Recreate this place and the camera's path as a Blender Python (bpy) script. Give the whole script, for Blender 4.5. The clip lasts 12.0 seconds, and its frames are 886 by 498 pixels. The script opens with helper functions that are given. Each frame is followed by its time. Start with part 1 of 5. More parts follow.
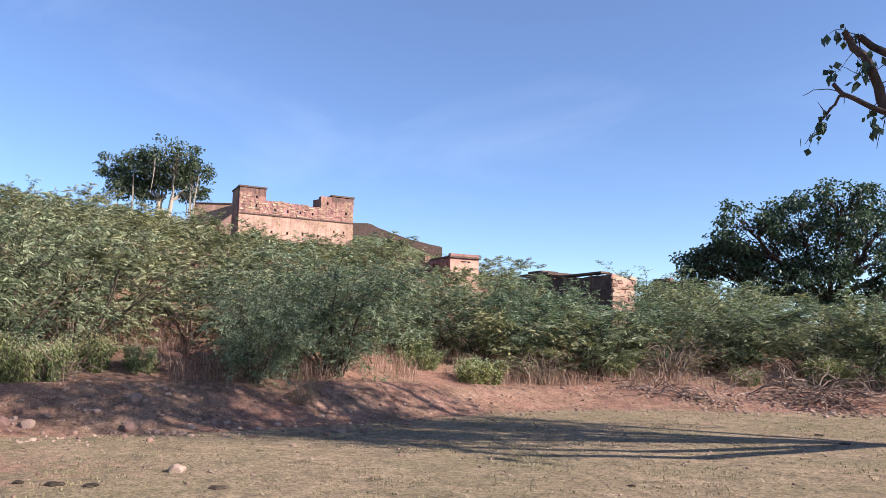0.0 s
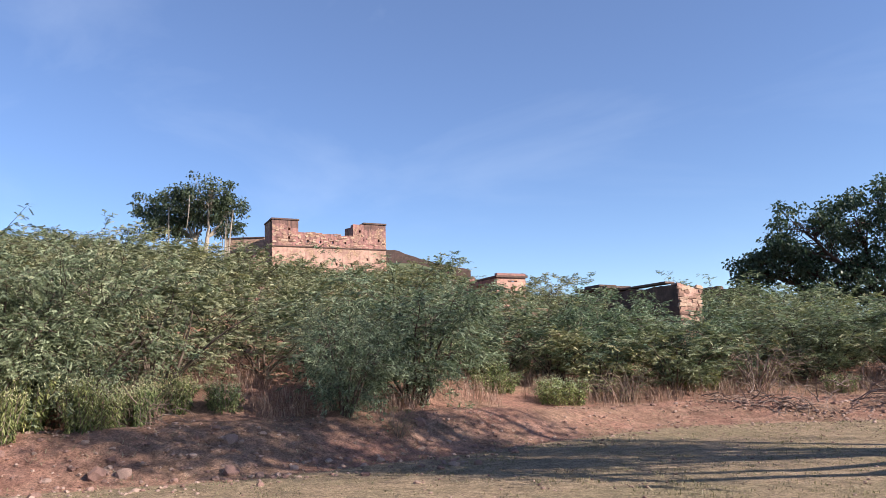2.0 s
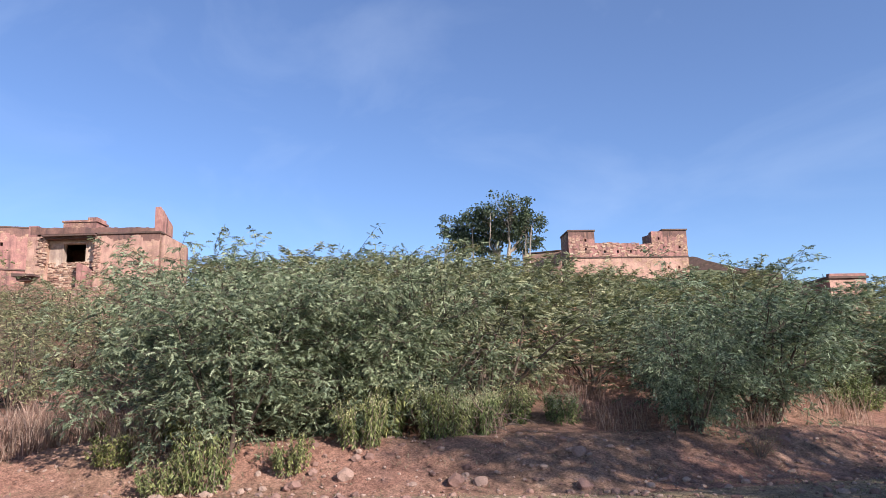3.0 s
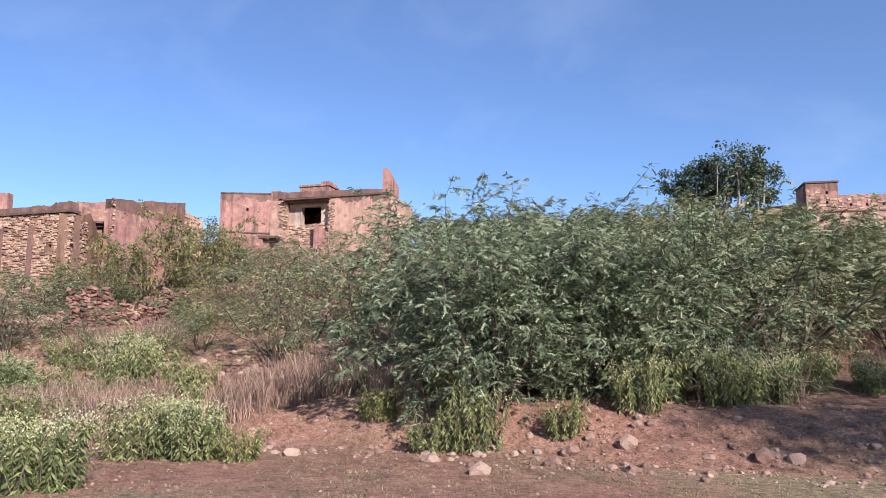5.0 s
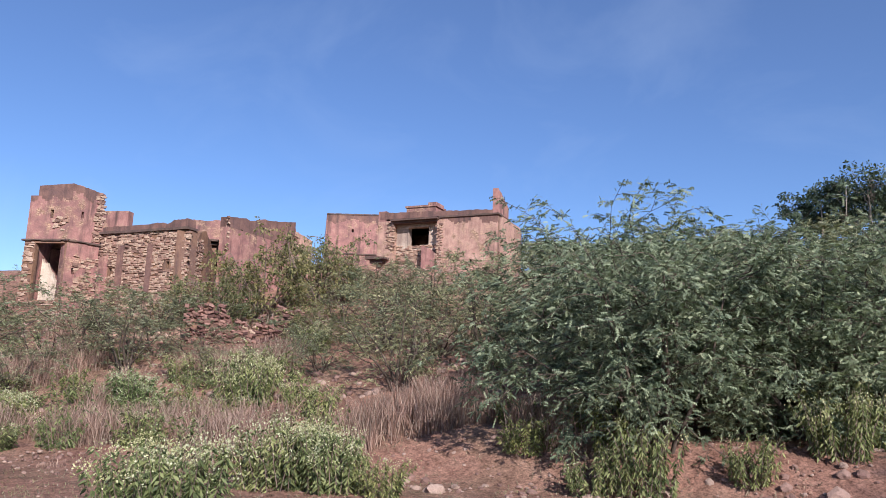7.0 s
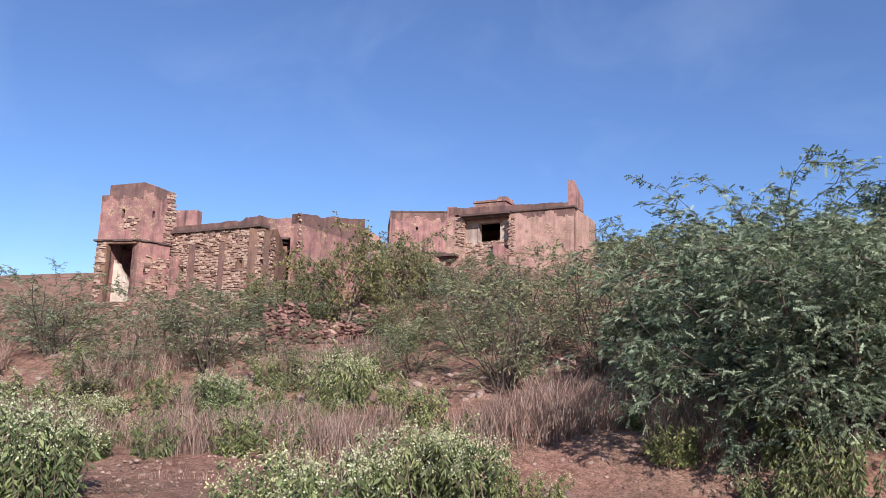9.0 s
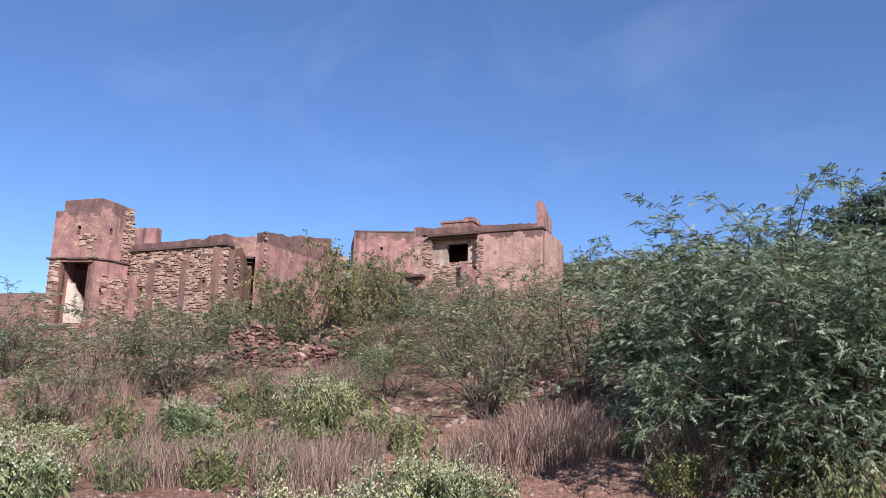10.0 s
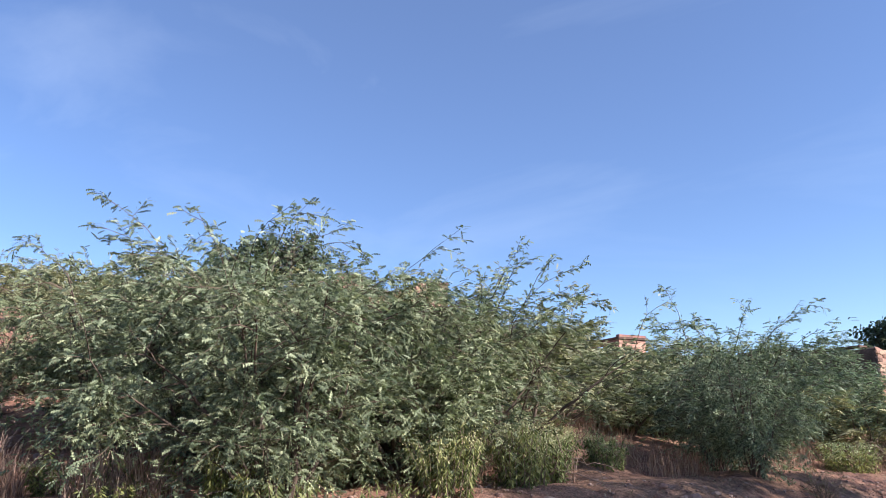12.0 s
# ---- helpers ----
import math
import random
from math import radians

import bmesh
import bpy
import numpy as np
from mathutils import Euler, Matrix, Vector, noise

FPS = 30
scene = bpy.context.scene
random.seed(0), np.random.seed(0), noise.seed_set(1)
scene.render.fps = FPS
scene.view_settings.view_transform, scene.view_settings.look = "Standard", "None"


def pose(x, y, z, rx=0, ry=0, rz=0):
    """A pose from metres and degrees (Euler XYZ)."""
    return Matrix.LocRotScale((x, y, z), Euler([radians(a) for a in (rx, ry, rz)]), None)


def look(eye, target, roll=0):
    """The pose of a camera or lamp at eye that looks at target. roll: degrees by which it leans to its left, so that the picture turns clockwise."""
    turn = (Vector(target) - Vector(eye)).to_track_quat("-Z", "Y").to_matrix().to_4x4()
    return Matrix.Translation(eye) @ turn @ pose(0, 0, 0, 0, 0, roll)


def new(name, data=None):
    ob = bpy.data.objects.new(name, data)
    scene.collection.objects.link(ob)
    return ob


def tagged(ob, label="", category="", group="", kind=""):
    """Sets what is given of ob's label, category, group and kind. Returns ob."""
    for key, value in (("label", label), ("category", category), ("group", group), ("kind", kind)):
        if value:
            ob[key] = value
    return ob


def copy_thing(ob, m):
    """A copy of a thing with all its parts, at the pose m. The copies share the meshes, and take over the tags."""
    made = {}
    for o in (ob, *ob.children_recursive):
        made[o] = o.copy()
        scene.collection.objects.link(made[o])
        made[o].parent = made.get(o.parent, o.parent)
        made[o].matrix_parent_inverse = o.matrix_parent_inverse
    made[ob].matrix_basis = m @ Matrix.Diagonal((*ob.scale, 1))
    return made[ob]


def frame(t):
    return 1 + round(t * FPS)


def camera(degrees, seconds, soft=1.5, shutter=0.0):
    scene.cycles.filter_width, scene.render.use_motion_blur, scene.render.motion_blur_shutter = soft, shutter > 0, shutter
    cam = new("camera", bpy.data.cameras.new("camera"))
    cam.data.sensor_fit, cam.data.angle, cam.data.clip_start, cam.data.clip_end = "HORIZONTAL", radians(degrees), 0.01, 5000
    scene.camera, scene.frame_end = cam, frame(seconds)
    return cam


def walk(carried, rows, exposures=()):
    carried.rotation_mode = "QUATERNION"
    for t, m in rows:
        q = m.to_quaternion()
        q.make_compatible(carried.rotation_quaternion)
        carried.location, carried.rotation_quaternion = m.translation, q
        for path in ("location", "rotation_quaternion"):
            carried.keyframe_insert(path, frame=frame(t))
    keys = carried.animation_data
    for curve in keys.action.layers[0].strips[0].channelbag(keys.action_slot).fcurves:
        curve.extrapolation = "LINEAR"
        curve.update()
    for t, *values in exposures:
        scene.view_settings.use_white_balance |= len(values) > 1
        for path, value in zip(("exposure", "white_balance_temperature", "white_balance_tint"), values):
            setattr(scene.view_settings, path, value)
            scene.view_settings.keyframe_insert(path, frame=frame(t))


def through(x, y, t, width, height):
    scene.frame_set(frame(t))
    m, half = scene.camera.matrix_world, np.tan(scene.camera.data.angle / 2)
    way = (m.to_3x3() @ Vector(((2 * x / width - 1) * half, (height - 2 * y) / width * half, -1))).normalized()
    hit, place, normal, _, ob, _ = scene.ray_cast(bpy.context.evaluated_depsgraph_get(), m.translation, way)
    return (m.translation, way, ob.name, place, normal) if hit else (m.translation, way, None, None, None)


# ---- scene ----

# ---- camera ----
def view(x, y, z, yaw, pitch, lean):
    """A pose from place, heading, upward tilt and lean to the right, in metres and degrees."""
    a, b = radians(yaw), radians(pitch)
    ahead = Vector((-math.sin(a) * math.cos(b), math.cos(a) * math.cos(b), math.sin(b)))
    eye = Vector((x, y, z))
    return look(eye, eye + ahead, -lean)


cam = camera(61.5, 12.0, soft=0.65)
walk(cam, [
    (0.0, view(0.00, 0.00, 1.680, 29.40, 7.45, -1.01)),
    (0.5, view(-0.38, -0.00, 1.672, 23.70, 7.68, -0.44)),
    (1.0, view(-0.84, 0.02, 1.651, 21.58, 6.54, 0.14)),
    (1.5, view(-1.34, 0.05, 1.639, 24.63, 7.87, 2.08)),
    (2.0, view(-1.85, 0.05, 1.665, 30.93, 9.31, 2.09)),
    (2.5, view(-2.47, 0.10, 1.681, 41.88, 10.67, 1.90)),
    (3.0, view(-2.98, -0.03, 1.636, 53.13, 11.00, 1.48)),
    (3.5, view(-3.43, -0.18, 1.655, 59.67, 10.11, 1.48)),
    (5.5, view(-5.20, -0.62, 1.556, 69.67, 8.50, -0.96)),
    (6.0, view(-5.60, -0.80, 1.547, 70.12, 9.29, -1.73)),
    (6.5, view(-5.97, -0.90, 1.576, 71.44, 9.91, -1.92)),
    (7.0, view(-6.39, -1.03, 1.564, 75.55, 10.28, -1.96)),
    (7.5, view(-6.79, -1.31, 1.530, 80.36, 10.41, -2.07)),
    (9.5, view(-8.37, -2.25, 1.551, 77.69, 10.65, -1.50)),
    (10.0, view(-8.68, -2.49, 1.591, 75.49, 11.97, -1.38)),
    (10.5, view(-9.02, -2.66, 1.596, 71.80, 13.73, -1.02)),
    (11.0, view(-9.33, -2.73, 1.589, 64.05, 15.76, -0.15)),
    (11.5, view(-9.67, -2.82, 1.582, 53.38, 16.05, 0.61)),
    (12.0, view(-9.83, -2.93, 1.555, 29.62, 14.34, 0.65)),
], exposures=[(0, 1.08, 6490, 10), (1, 1.05, 6760, 10), (2.5, 0.91, 6490, 10), (3.7, 0.86, 6310, 10), (5.5, 0.81, 6160, 10), (7.5, 0.49, 5960, 10), (9.3, 0.55, 5960, 10), (10.5, 0.47, 5660, 10), (11.5, 0.51, 5660, 10), (12, 1.14, 6440, 10)])

# ---- light ----
SUN_AZ = Vector((0.99, 0.12, 0)).normalized()   # horizontal way towards the sun
SUN_EL = radians(29)
world = bpy.data.worlds.new("sky")
scene.world = world
world.use_nodes = True
wn, wl = world.node_tree.nodes, world.node_tree.links
sky = wn.new("ShaderNodeTexSky")
sky.sky_type = "NISHITA"
sky.sun_disc = False
sky.sun_elevation = SUN_EL
sky.sun_rotation = math.atan2(SUN_AZ.x, SUN_AZ.y)
sky.altitude, sky.air_density, sky.dust_density, sky.ozone_density = 1200, 0.95, 0.1, 2.4
blue = wn.new("ShaderNodeHueSaturation")
blue.inputs["Saturation"].default_value, blue.inputs["Hue"].default_value = 1.16, 0.51
wl.new(sky.outputs[0], blue.inputs["Color"])
# thin cirrus drawn out in streaks
way = wn.new("ShaderNodeTexCoord")
turn = wn.new("ShaderNodeMapping")
turn.inputs["Rotation"].default_value = (0.3, 0.5, 0.9)
turn.inputs["Scale"].default_value = (0.9, 3.2, 4.6)
wl.new(way.outputs["Generated"], turn.inputs["Vector"])
wisp = wn.new("ShaderNodeTexNoise")
wisp.inputs["Scale"].default_value, wisp.inputs["Detail"].default_value, wisp.inputs["Roughness"].default_value, wisp.inputs["Distortion"].default_value = 1.3, 6, 0.55, 0.7
wl.new(turn.outputs[0], wisp.inputs["Vector"])
thin = wn.new("ShaderNodeMapRange")
thin.inputs["From Min"].default_value, thin.inputs["From Max"].default_value, thin.inputs["To Max"].default_value = 0.5, 0.85, 0.2
wl.new(wisp.outputs[0], thin.inputs["Value"])
thin.inputs["To Min"].default_value = 0.07
haze = wn.new("ShaderNodeMix")
haze.data_type = "RGBA"
haze.inputs[7].default_value = (5.2, 5.9, 7.2, 1)
wl.new(thin.outputs[0], haze.inputs[0])
wl.new(blue.outputs[0], haze.inputs[6])
wl.new(haze.outputs[2], wn["Background"].inputs[0])
wn["Background"].inputs[1].default_value = 0.1
sun = new("sun", bpy.data.lights.new("sun", "SUN"))
sun.data.energy, sun.data.angle, sun.data.color = 5.0, radians(0.5), (1.0, 0.945, 0.89)
sun.matrix_world = look(Vector((40, 25, 40)), Vector((40, 25, 40)) - (SUN_AZ * math.cos(SUN_EL) + Vector((0, 0, math.sin(SUN_EL)))))

# ---- lie of the land ----
# foot of the bank that borders the flat field; the hill rises beyond it
FOOT = [(-34, -70), (-27, -32), (-22.5, -14), (-20.5, -5), (-18.3, 2.2), (-14.4, 6.2), (-11.2, 9.6), (-9.6, 13.5), (-7.2, 20.5), (-1, 24), (14, 27), (70, 42)]


def beyond(x, y):
    """Distance uphill of the bank's foot; negative on the field."""
    best, side = 1e9, 1
    for (ax, ay), (bx, by) in zip(FOOT, FOOT[1:]):
        dx, dy = bx - ax, by - ay
        k = max(0, min(1, ((x - ax) * dx + (y - ay) * dy) / (dx * dx + dy * dy)))
        q = math.hypot(x - ax - k * dx, y - ay - k * dy)
        if q < best:
            best, side = q, (1 if dx * (y - ay) - dy * (x - ax) > 0 else -1)
    return best * side


def ease(a, b, v):
    k = max(0.0, min(1.0, (v - a) / (b - a)))   # a may lie above b: then it falls
    return k * k * (3 - 2 * k)


def ground_z(x, y):
    d = beyond(x, y)
    z = 0.0
    if d > 0:
        tilt = 1 - 0.75 * ease(-35, 5, x) * ease(10, 30, y)
        mound = 0.62 * ease(-3, 4, y) * (1 - 0.55 * ease(14, 22, y)) + 0.18
        z = mound * ease(0, 2.2, d) + tilt * (0.3 * max(0, min(d, 24) - 3.5) + 0.155 * max(0, min(d, 62) - 24) * ease(-22, -2, y) * (1 - 0.9 * ease(-50, -32, x) * ease(20, 38, y)))
        z += 0.22 * math.sin(x * 0.31 + 1.3) * math.sin(y * 0.27) * ease(4, 12, d)
    z += 11 * math.exp(-((x + 88) ** 2 + (y - 122) ** 2) / 500)
    return z

# ---- materials ----
def material(name, rough=0.9):
    m = bpy.data.materials.new(name)
    m.use_nodes = True
    n = m.node_tree.nodes
    n["Principled BSDF"].inputs["Roughness"].default_value = rough
    n["Principled BSDF"].inputs["Specular IOR Level"].default_value = 0.25
    return m, n, m.node_tree.links, n["Principled BSDF"]


def noise_node(n, l, scale, detail=5, rough=0.6, stretch=None):
    co = n.new("ShaderNodeTexCoord")
    tex = n.new("ShaderNodeTexNoise")
    tex.inputs["Scale"].default_value, tex.inputs["Detail"].default_value, tex.inputs["Roughness"].default_value = scale, detail, rough
    if stretch:
        mp = n.new("ShaderNodeMapping")
        mp.inputs["Scale"].default_value = stretch
        l.new(co.outputs["Object"], mp.inputs["Vector"])
        l.new(mp.outputs[0], tex.inputs["Vector"])
    else:
        l.new(co.outputs["Object"], tex.inputs["Vector"])
    return tex.outputs[0]


def ramp(n, l, value, stops):
    r = n.new("ShaderNodeValToRGB")
    r.color_ramp.elements[0].position, r.color_ramp.elements[0].color = stops[0][0], (*stops[0][1], 1)
    r.color_ramp.elements[1].position, r.color_ramp.elements[1].color = stops[-1][0], (*stops[-1][1], 1)
    for p, c in stops[1:-1]:
        r.color_ramp.elements.new(p).color = (*c, 1)
    l.new(value, r.inputs[0])
    return r.outputs[0]


def mix(n, l, fac, a, b, kind="MIX"):
    x = n.new("ShaderNodeMix")
    x.data_type, x.blend_type = "RGBA", kind
    for k, v in ((0, fac), (6, a), (7, b)):
        if isinstance(v, (int, float)):
            x.inputs[k].default_value = v
        elif isinstance(v, tuple):
            x.inputs[k].default_value = (*v, 1)
        else:
            l.new(v, x.inputs[k])
    return x.outputs[2]


def grade(n, l, value, a, b, lo=0.0, hi=1.0):
    m = n.new("ShaderNodeMapRange")
    m.inputs["From Min"].default_value, m.inputs["From Max"].default_value = a, b
    m.inputs["To Min"].default_value, m.inputs["To Max"].default_value = lo, hi
    l.new(value, m.inputs["Value"])
    return m.outputs[0]


def relief(n, l, bsdf, height, strength, distance):
    b = n.new("ShaderNodeBump")
    b.inputs["Strength"].default_value, b.inputs["Distance"].default_value = strength, distance
    l.new(height, b.inputs["Height"])
    l.new(b.outputs[0], bsdf.inputs["Normal"])


def soil_material():
    m, n, l, p = material("soil_and_stubble", 0.97)
    p.inputs["Specular IOR Level"].default_value = 0.1
    zone = n.new("ShaderNodeAttribute")
    zone.attribute_name = "hillside"
    big, mid, fine = noise_node(n, l, 0.35, 4), noise_node(n, l, 2.2, 6, 0.65), noise_node(n, l, 26, 8, 0.75)
    field = ramp(n, l, mid, [(0.3, (0.18, 0.135, 0.09)), (0.5, (0.3, 0.215, 0.14)), (0.72, (0.39, 0.285, 0.19))])
    field = mix(n, l, grade(n, l, big, 0.45, 0.65, 0, 0.6), field, (0.21, 0.175, 0.1))
    red = ramp(n, l, mid, [(0.28, (0.18, 0.09, 0.067)), (0.5, (0.29, 0.152, 0.112)), (0.75, (0.38, 0.215, 0.16))])
    dry = ramp(n, l, mid, [(0.3, (0.16, 0.105, 0.07)), (0.55, (0.28, 0.175, 0.12)), (0.75, (0.37, 0.25, 0.175))])
    red = mix(n, l, grade(n, l, big, 0.42, 0.62, 0, 0.75), red, dry)
    edge = n.new("ShaderNodeMath")
    edge.operation = "ADD"
    l.new(zone.outputs["Fac"], edge.inputs[0])
    l.new(grade(n, l, mid, 0.3, 0.7, -0.3, 0.3), edge.inputs[1])
    base = mix(n, l, grade(n, l, edge.outputs[0], 0.3, 0.7), field, red)
    far = n.new("ShaderNodeAttribute")
    far.attribute_name = "scrub"
    bush = ramp(n, l, noise_node(n, l, 0.6, 7, 0.7), [(0.35, (0.045, 0.055, 0.03)), (0.5, (0.1, 0.115, 0.06)), (0.62, (0.13, 0.13, 0.07)), (0.75, (0.21, 0.16, 0.1))])
    base = mix(n, l, far.outputs["Fac"], base, bush)
    spots = noise_node(n, l, 8, 7, 0.7)
    base = mix(n, l, 0.9, base, ramp(n, l, spots, [(0.36, (0.62, 0.6, 0.58)), (0.5, (1.0, 1.0, 1.0)), (0.63, (1.28, 1.26, 1.24))]), "MULTIPLY")
    base = mix(n, l, 0.85, base, ramp(n, l, fine, [(0.37, (0.4, 0.38, 0.36)), (0.5, (0.95, 0.95, 0.95)), (0.61, (1.4, 1.36, 1.3))]), "MULTIPLY")
    l.new(base, p.inputs["Base Color"])
    relief(n, l, p, mix(n, l, 0.5, fine, spots), 1.0, 0.06)
    return m


def plaster_material(name, low, mid_c, high, bare=0.5, stone=(0.42, 0.27, 0.18), dirt=0.75):
    """Old lime plaster: blotches, dark rain streaks, and bare masonry where it has come off."""
    m, n, l, p = material(name, 0.93)
    p.inputs["Specular IOR Level"].default_value = 0.15
    big, mid, fine = noise_node(n, l, 0.55, 5), noise_node(n, l, 2.6, 7, 0.65), noise_node(n, l, 22, 6, 0.7)
    streak = noise_node(n, l, 1.0, 6, 0.65, (3.2, 3.2, 0.35))
    base = ramp(n, l, mid, [(0.3, low), (0.52, mid_c), (0.72, high)])
    base = mix(n, l, grade(n, l, streak, 0.48, 0.66, 0, dirt), base, (0.085, 0.055, 0.05))
    base = mix(n, l, grade(n, l, big, 0.46, 0.66, 0, 0.65), base, (0.15, 0.09, 0.085))
    co, mp = n.new("ShaderNodeTexCoord"), n.new("ShaderNodeMapping")
    mp.inputs["Scale"].default_value = (5.5, 5.5, 14.0)
    l.new(co.outputs["Object"], mp.inputs["Vector"])
    cell, seam = n.new("ShaderNodeTexVoronoi"), n.new("ShaderNodeTexVoronoi")
    seam.feature = "DISTANCE_TO_EDGE"
    for v in (cell, seam):
        v.inputs["Scale"].default_value = 1.0
        l.new(mp.outputs[0], v.inputs["Vector"])
    tone = n.new("ShaderNodeSeparateColor")
    l.new(cell.outputs["Color"], tone.inputs[0])
    block = ramp(n, l, tone.outputs[0], [(0.0, [c * 0.7 for c in stone]), (0.5, stone), (1.0, [min(0.7, c * 1.35) for c in stone])])
    joint = grade(n, l, seam.outputs["Distance"], 0.02, 0.09)
    masonry = mix(n, l, joint, (0.2, 0.11, 0.08), block)
    gone = grade(n, l, mix(n, l, 0.5, big, mid), 1 - bare - 0.04, 1 - bare + 0.07)
    base = mix(n, l, gone, base, masonry)
    base = mix(n, l, 0.6, base, ramp(n, l, fine, [(0.3, (0.7, 0.68, 0.66)), (0.7, (1.2, 1.18, 1.15))]), "MULTIPLY")
    l.new(base, p.inputs["Base Color"])
    height = mix(n, l, 0.5, mix(n, l, gone, mid, joint), fine)
    relief(n, l, p, height, 0.6, 0.06)
    return m


def stone_material(name, dark, light, red):
    m, n, l, p = material(name, 0.92)
    info = n.new("ShaderNodeObjectInfo")
    island = n.new("ShaderNodeNewGeometry")
    add = n.new("ShaderNodeMath")
    add.operation = "ADD"
    l.new(info.outputs["Random"], add.inputs[0])
    l.new(island.outputs["Random Per Island"], add.inputs[1])
    wrap = n.new("ShaderNodeMath")
    wrap.operation = "FRACT"
    l.new(add.outputs[0], wrap.inputs[0])
    base = ramp(n, l, wrap.outputs[0], [(0.0, dark), (0.35, red), (0.7, light), (1.0, [c * 1.15 for c in light])])
    fine = noise_node(n, l, 14, 7, 0.7)
    base = mix(n, l, 0.7, base, ramp(n, l, fine, [(0.3, (0.5, 0.48, 0.46)), (0.7, (1.25, 1.22, 1.18))]), "MULTIPLY")
    l.new(base, p.inputs["Base Color"])
    relief(n, l, p, fine, 0.6, 0.03)
    return m


def leaf_material(name, dark, mid_c, light, through=0.3, rough=0.55, wide=1.0):
    m, n, l, p = material(name, rough)
    island = n.new("ShaderNodeNewGeometry")
    info = n.new("ShaderNodeObjectInfo")
    col = ramp(n, l, island.outputs["Random Per Island"], [(0.0, dark), (0.5, mid_c), (1.0, light)])
    clump = noise_node(n, l, 1.1, 3)
    col = mix(n, l, 0.8, col, ramp(n, l, clump, [(0.3, (0.62, 0.72, 0.66)), (0.7, (1.22, 1.18, 1.08))]), "MULTIPLY")
    tone = ramp(n, l, info.outputs["Random"], [(0.0, (0.85, 0.95, 0.95)), (0.5, (1, 1, 1)), (1.0, (1.12, 1.08, 0.95))])
    col = mix(n, l, wide, col, tone, "MULTIPLY")
    l.new(col, p.inputs["Base Color"])
    tr = n.new("ShaderNodeBsdfTranslucent")
    l.new(mix(n, l, 1.0, col, (1.0, 1.15, 0.75), "MULTIPLY"), tr.inputs["Color"])
    sh = n.new("ShaderNodeMixShader")
    sh.inputs[0].default_value = through
    l.new(p.outputs[0], sh.inputs[1])
    l.new(tr.outputs[0], sh.inputs[2])
    l.new(sh.outputs[0], n["Material Output"].inputs["Surface"])
    return m


def wood_material(name, dark, light, scale=9):
    m, n, l, p = material(name, 0.9)
    grain = noise_node(n, l, scale, 6, 0.65, (1, 1, 0.35))
    l.new(ramp(n, l, grain, [(0.3, dark), (0.7, light)]), p.inputs["Base Color"])
    relief(n, l, p, grain, 0.6, 0.02)
    return m


SOIL = soil_material()
RED_PLASTER = plaster_material("weathered_red_plaster", (0.24, 0.12, 0.11), (0.36, 0.18, 0.155), (0.46, 0.255, 0.21), 0.46, dirt=0.85)
PINK_PLASTER = plaster_material("faded_pink_plaster", (0.36, 0.2, 0.16), (0.5, 0.3, 0.235), (0.62, 0.41, 0.32), 0.475, dirt=0.4)
STAINED_PLASTER = plaster_material("rain_blackened_red_plaster", (0.13, 0.075, 0.065), (0.2, 0.11, 0.09), (0.3, 0.17, 0.13), 0.36, dirt=0.9)
PALE_PLASTER = plaster_material("pale_lime_plaster", (0.5, 0.38, 0.3), (0.6, 0.47, 0.37), (0.7, 0.58, 0.47), 0.3, dirt=0.3)
RUBBLE_FILL = plaster_material("earth_mortar", (0.17, 0.09, 0.06), (0.25, 0.14, 0.09), (0.33, 0.19, 0.12), 0.36)
DARK_STONE = plaster_material("dark_weathered_stone", (0.07, 0.05, 0.045), (0.12, 0.08, 0.065), (0.2, 0.13, 0.1), 0.3)
WALL_STONE = stone_material("buff_wall_stone", (0.17, 0.1, 0.08), (0.45, 0.31, 0.23), (0.35, 0.205, 0.155))
RED_STONE = stone_material("dark_red_stone", (0.1, 0.05, 0.045), (0.27, 0.15, 0.12), (0.17, 0.085, 0.07))
ROCK = stone_material("field_rock", (0.19, 0.11, 0.09), (0.36, 0.25, 0.2), (0.28, 0.165, 0.135))
DUNG = stone_material("dry_dung", (0.035, 0.025, 0.018), (0.08, 0.055, 0.04), (0.05, 0.035, 0.025))
FEATHER_LEAF = leaf_material("feathery_grey_green_leaf", (0.05, 0.062, 0.04), (0.172, 0.2, 0.13), (0.4, 0.425, 0.295), 0.28)
SLOPE_LEAF = leaf_material("feathery_olive_leaf", (0.085, 0.085, 0.05), (0.23, 0.225, 0.135), (0.44, 0.41, 0.27), 0.28)
WEED_LEAF = leaf_material("broad_weed_leaf", (0.06, 0.07, 0.028), (0.175, 0.185, 0.075), (0.36, 0.35, 0.16), 0.3)
OLIVE_LEAF = leaf_material("yellowing_leaf", (0.09, 0.085, 0.04), (0.2, 0.18, 0.085), (0.34, 0.28, 0.14), 0.3)
TREE_LEAF = leaf_material("dark_tree_leaf", (0.035, 0.05, 0.032), (0.06, 0.08, 0.05), (0.11, 0.13, 0.085), 0.2, 0.45)
FLOWER = leaf_material("cream_flower_heads", (0.3, 0.28, 0.15), (0.45, 0.42, 0.25), (0.6, 0.57, 0.4), 0.2, 0.8)
GRASS = leaf_material("dry_pinkish_grass", (0.17, 0.088, 0.07), (0.37, 0.215, 0.18), (0.55, 0.37, 0.31), 0.25, 0.9)
